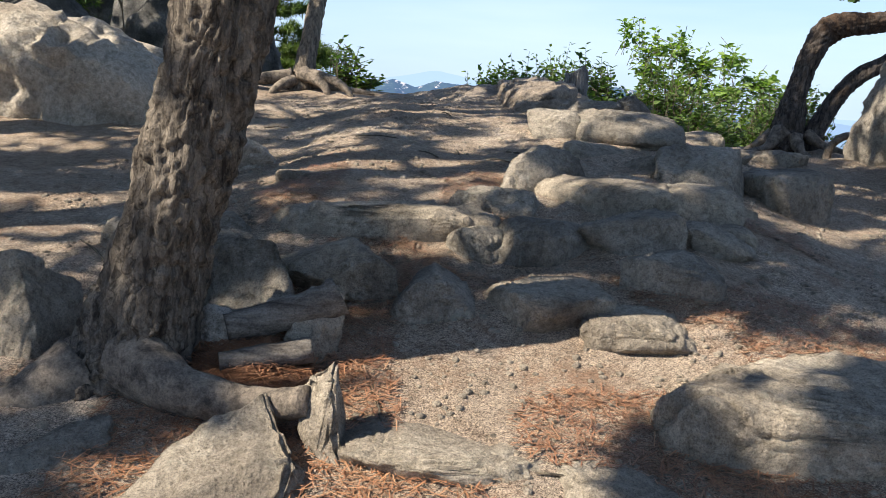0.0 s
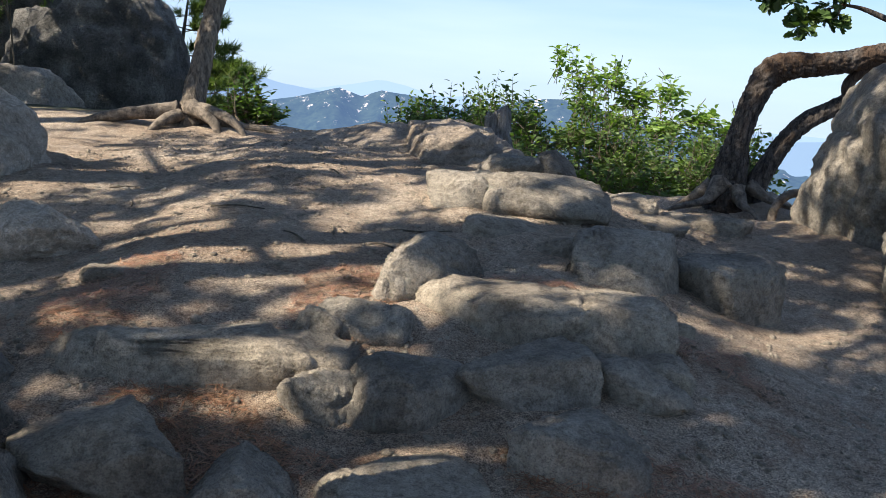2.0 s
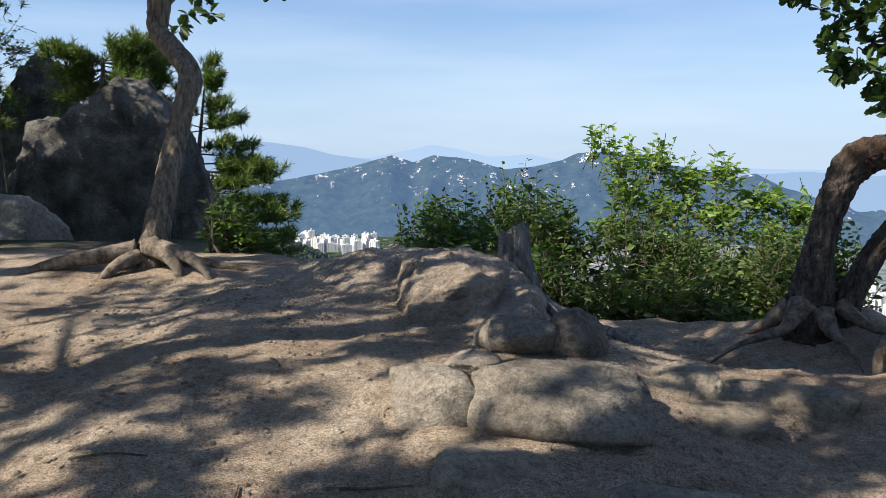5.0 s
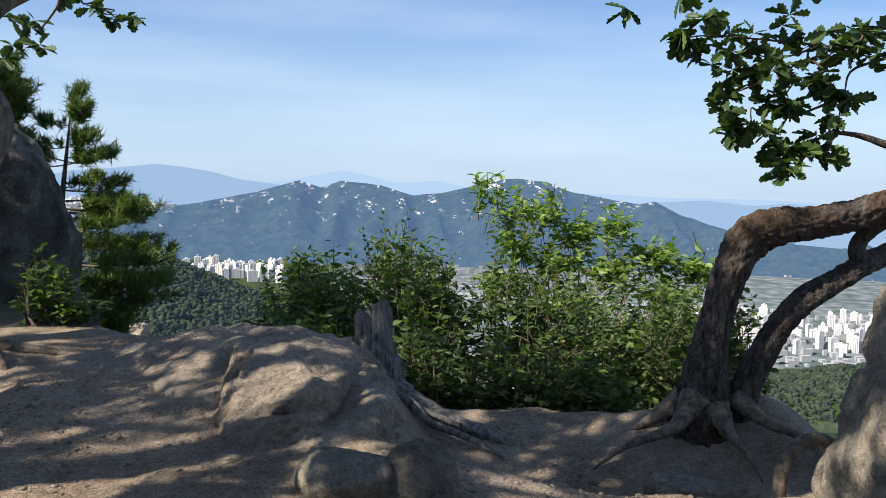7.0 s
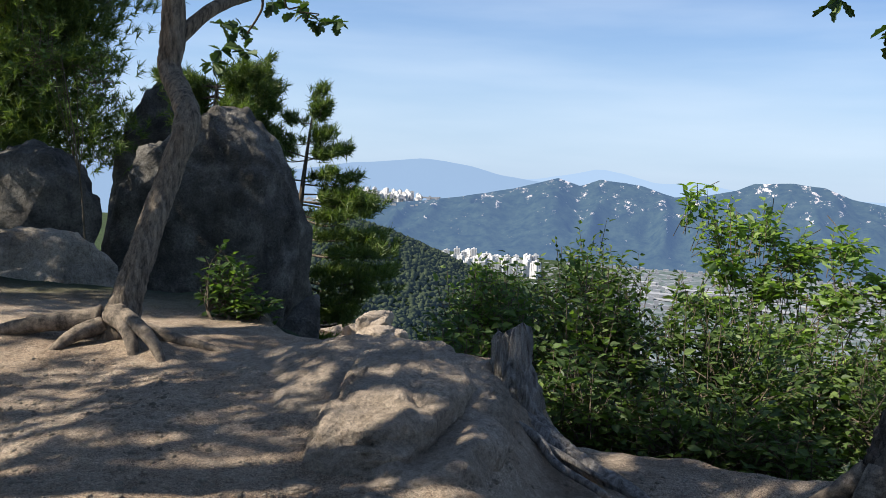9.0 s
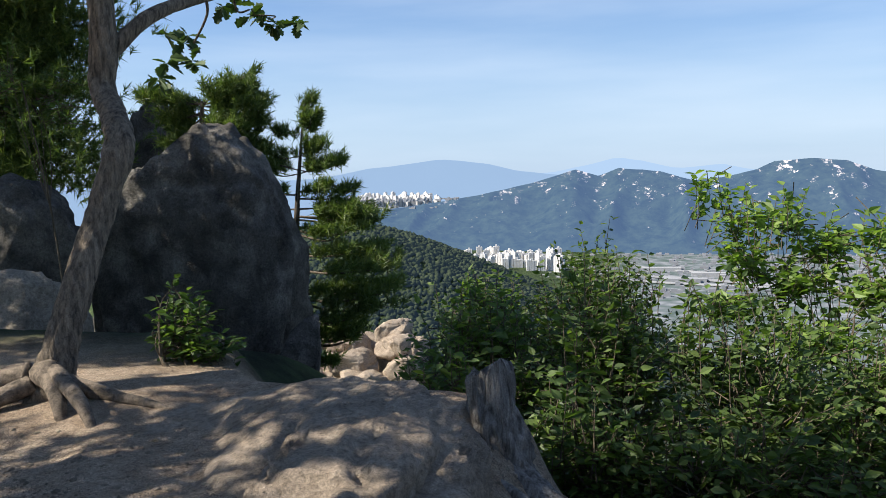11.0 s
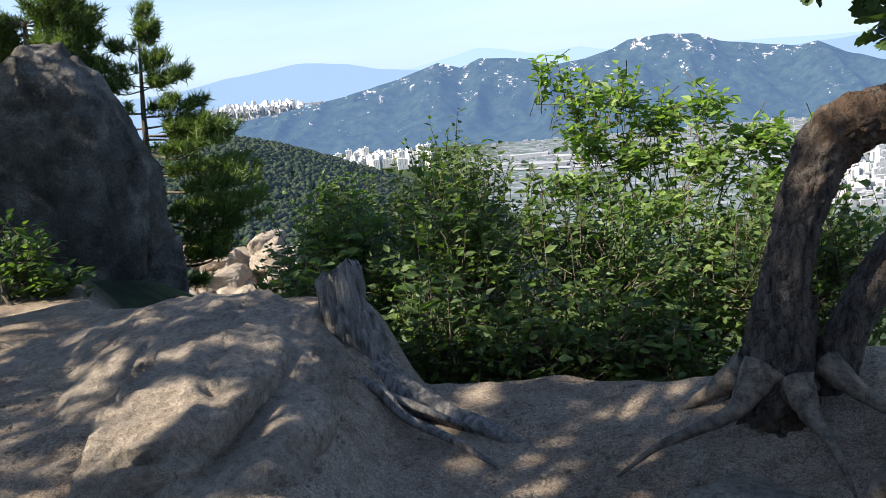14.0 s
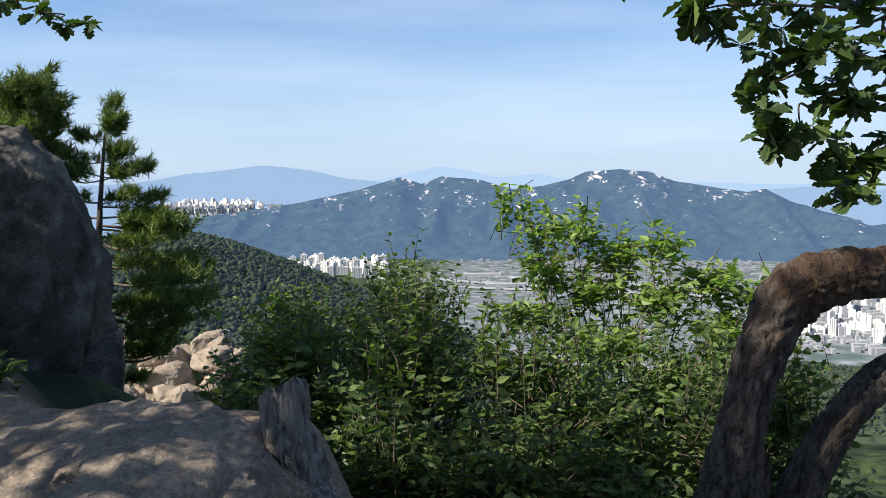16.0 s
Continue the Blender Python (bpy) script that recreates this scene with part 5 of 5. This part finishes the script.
pine("pine_tree", [(-7.1, 20, -2.5, 0.15), (-7.1, 20, 1.0, 0.12), (-7.0, 20, 3.0, 0.09), (-6.95, 20, 4.1, 0.03)],
     limb_shares(layered(-6.95, 20, ((2.6, 1.2, 1.2), (3.4, 1.35, 1.25), (4.0, 1.3, 1.3), (4.7, 0.9, 1.2)), 3.2, 4.5, 26, 0.27), -2.5, 4.1),
     "flat-topped pine behind the boulders", 3, 60, 16, 0.18, 0.022, 0.40)
rngl = random.Random(9)
pine("pine_tree", [(-12.9, 20.6, -1.5, 0.2), (-12.8, 20.6, 2.5, 0.17), (-12.5, 20.5, 5.5, 0.13), (-12.3, 20.5, 9.5, 0.04)],
     [(rngl.uniform(0.45, 0.98), -11.7 + rngl.uniform(-2.2, 1.9), 20.2 + rngl.uniform(-1.0, 1.0), rngl.uniform(1.8, 9.0)) for _ in range(58)],
     "tall dark pine rising behind the grey boulders", 4, 70, 20, 0.22, 0.024, 0.34, even=True)

# ---- pines beside and behind the path that shade it ----
SHADE = ((-4.9, 2.6, -0.1, 0.3, 1.6, 1.3, 5), (-6.6, 4.4, 0.2, 0, 1.9, 1.9, 10), (-5.9, 7.8, 0.4, 0, 2.0, 2.0, 18), (-4.5, 5.2, 1.6, 0.7, 1.6, 1.6, 21), (-9.2, 12.0, 0.8, 0.3, 2.4, 2.4, 40), (-9.0, 9.0, 0, 0, 1.8, 1.8, 18),
         (-4.6, 3.5, 2.0, 0, 1.2, 1.2, 9), (-11.2, 14.6, 0.5, 0, 2.2, 2.2, 30), (-5.2, 1.4, 1.1, 0, 2.5, 0.4, 22), (-7.0, -0.3, 0.0, 0, 0.6, 0.7, 6), (-4.1, 0.1, 0.8, 0.2, 0.5, 0.4, 6), (-7.2, 2.5, 0, 0, 1.2, 1.0, 6))
for seed, (x, y, ox, oy, rad, rady, count) in enumerate(SHADE):
    r_ = random.Random(seed * 10 + 6)
    g0 = ground_at(x, y)
    limbs = [(r_.uniform(0.6, 0.99), x + ox + r_.uniform(-rad, rad), y + oy + r_.uniform(-rady, rady), g0 + r_.uniform(4.3, 7.2)) for _ in range(count)]
    pine("pine_tree", [(x, y, g0 - 0.1, 0.2), (x + 0.1, y, g0 + 2, 0.16), (x + 0.3 + ox * 0.4, y + oy * 0.4, g0 + 5, 0.11), (x + 0.2 + ox * 0.6, y + oy * 0.6, g0 + 7.4, 0.03)], limbs, "tall pine shading the path", 60 + seed, 21, 12, 0.22, 0.055, 0.26, even=True)


# ---- litter ----
def litter(name, count, seed, label):
    rng = np.random.RandomState(seed)
    c = rng.uniform((-1.2, 1.8), (1.6, 5.0), (count * 3, 2))
    m = vnoise(np.column_stack([c * 2.4, np.zeros(len(c))]), 5)
    c = c[m > 0.16][:count]
    n = len(c)
    z = terrain(c[:, 0], c[:, 1]) + 0.006 + rng.uniform(0, 0.012, n)
    a = rng.uniform(0, math.pi, n)
    d = np.column_stack([np.cos(a), np.sin(a), rng.uniform(-0.15, 0.15, n)]) * rng.uniform(0.02, 0.045, n)[:, None]
    s = np.column_stack([-np.sin(a), np.cos(a), np.zeros(n)]) * 0.0016
    p = np.column_stack([c, z])
    v = np.stack([p - d - s, p - d + s, p + d + s, p + d - s], 1).reshape(-1, 3)
    return thing(name, v, np.arange(n * 4).reshape(-1, 4), LITTER, label, "needles", "stuff", shade=False)


litter("needle_litter", 13000, 3, "rusty fallen pine needles on the ground")


def needle_bed(count, seed):
    """A thick bed of needles caught between the roots and the log."""
    rng = np.random.RandomState(seed)
    c = np.column_stack([rng.normal(-0.68, 0.12, count), rng.normal(2.62, 0.08, count)])
    z = terrain(c[:, 0], c[:, 1]) + 0.03 * np.exp(-((c[:, 0] + 0.68) / 0.16) ** 2) + rng.uniform(0, 0.03, count)
    a = rng.uniform(0, math.pi, count)
    d = np.column_stack([np.cos(a), np.sin(a), rng.uniform(-0.35, 0.35, count)]) * rng.uniform(0.02, 0.05, count)[:, None]
    w = np.column_stack([-np.sin(a), np.cos(a), np.zeros(count)]) * 0.0018
    p = np.column_stack([c, z])
    v = np.stack([p - d - w, p - d + w, p + d + w, p + d - w], 1).reshape(-1, 3)
    return thing("needle_bed", v, np.arange(count * 4).reshape(-1, 4), LITTER, "thick bed of rusty pine needles beside the log", "needles", "stuff", shade=False)


needle_bed(2500, 9)


def pebbles(name, count, seed, label):
    rng = np.random.RandomState(seed)
    c = np.column_stack([rng.uniform(-2.2, 2.6, count), rng.uniform(1.9, 8.8, count)])
    z = terrain(c[:, 0], c[:, 1])
    v0, f0 = ICO[1]
    s = (0.0045 + 0.016 * rng.uniform(0, 1, count) ** 4)[:, None, None]
    jit = 1 + 0.3 * rng.uniform(-1, 1, (count, len(v0), 1))
    v = v0[None] * jit * s * np.array([1, 1, 0.7]) + np.column_stack([c, z])[:, None]
    f = (np.array(f0)[None] + (np.arange(count) * len(v0))[:, None, None]).reshape(-1, 3)
    return thing(name, v.reshape(-1, 3), f, GRANITE, label, "pebbles", "stuff")


pebbles("pebbles", 12000, 8, "small loose granite pebbles on the ground")
for k in range(16):
    r_ = random.Random(200 + k)
    x, y, a, ln = r_.uniform(-1.6, 1.8), r_.uniform(2.1, 6.5), r_.uniform(0, 3.14), r_.uniform(0.05, 0.16)
    dx, dy = math.cos(a) * ln, math.sin(a) * ln
    z0, z1, z2 = ground_at(x - dx, y - dy), ground_at(x, y), ground_at(x + dx, y + dy)
    thing("twig", *tube([(x - dx, y - dy, z0 + 0.008, 0.005), (x, y + 0.015, z1 + 0.012, 0.005), (x + dx, y + dy, z2 + 0.008, 0.003)], 8, 6), TWIG, "dry broken twig on the ground", "twig", "", "twigs on the ground")
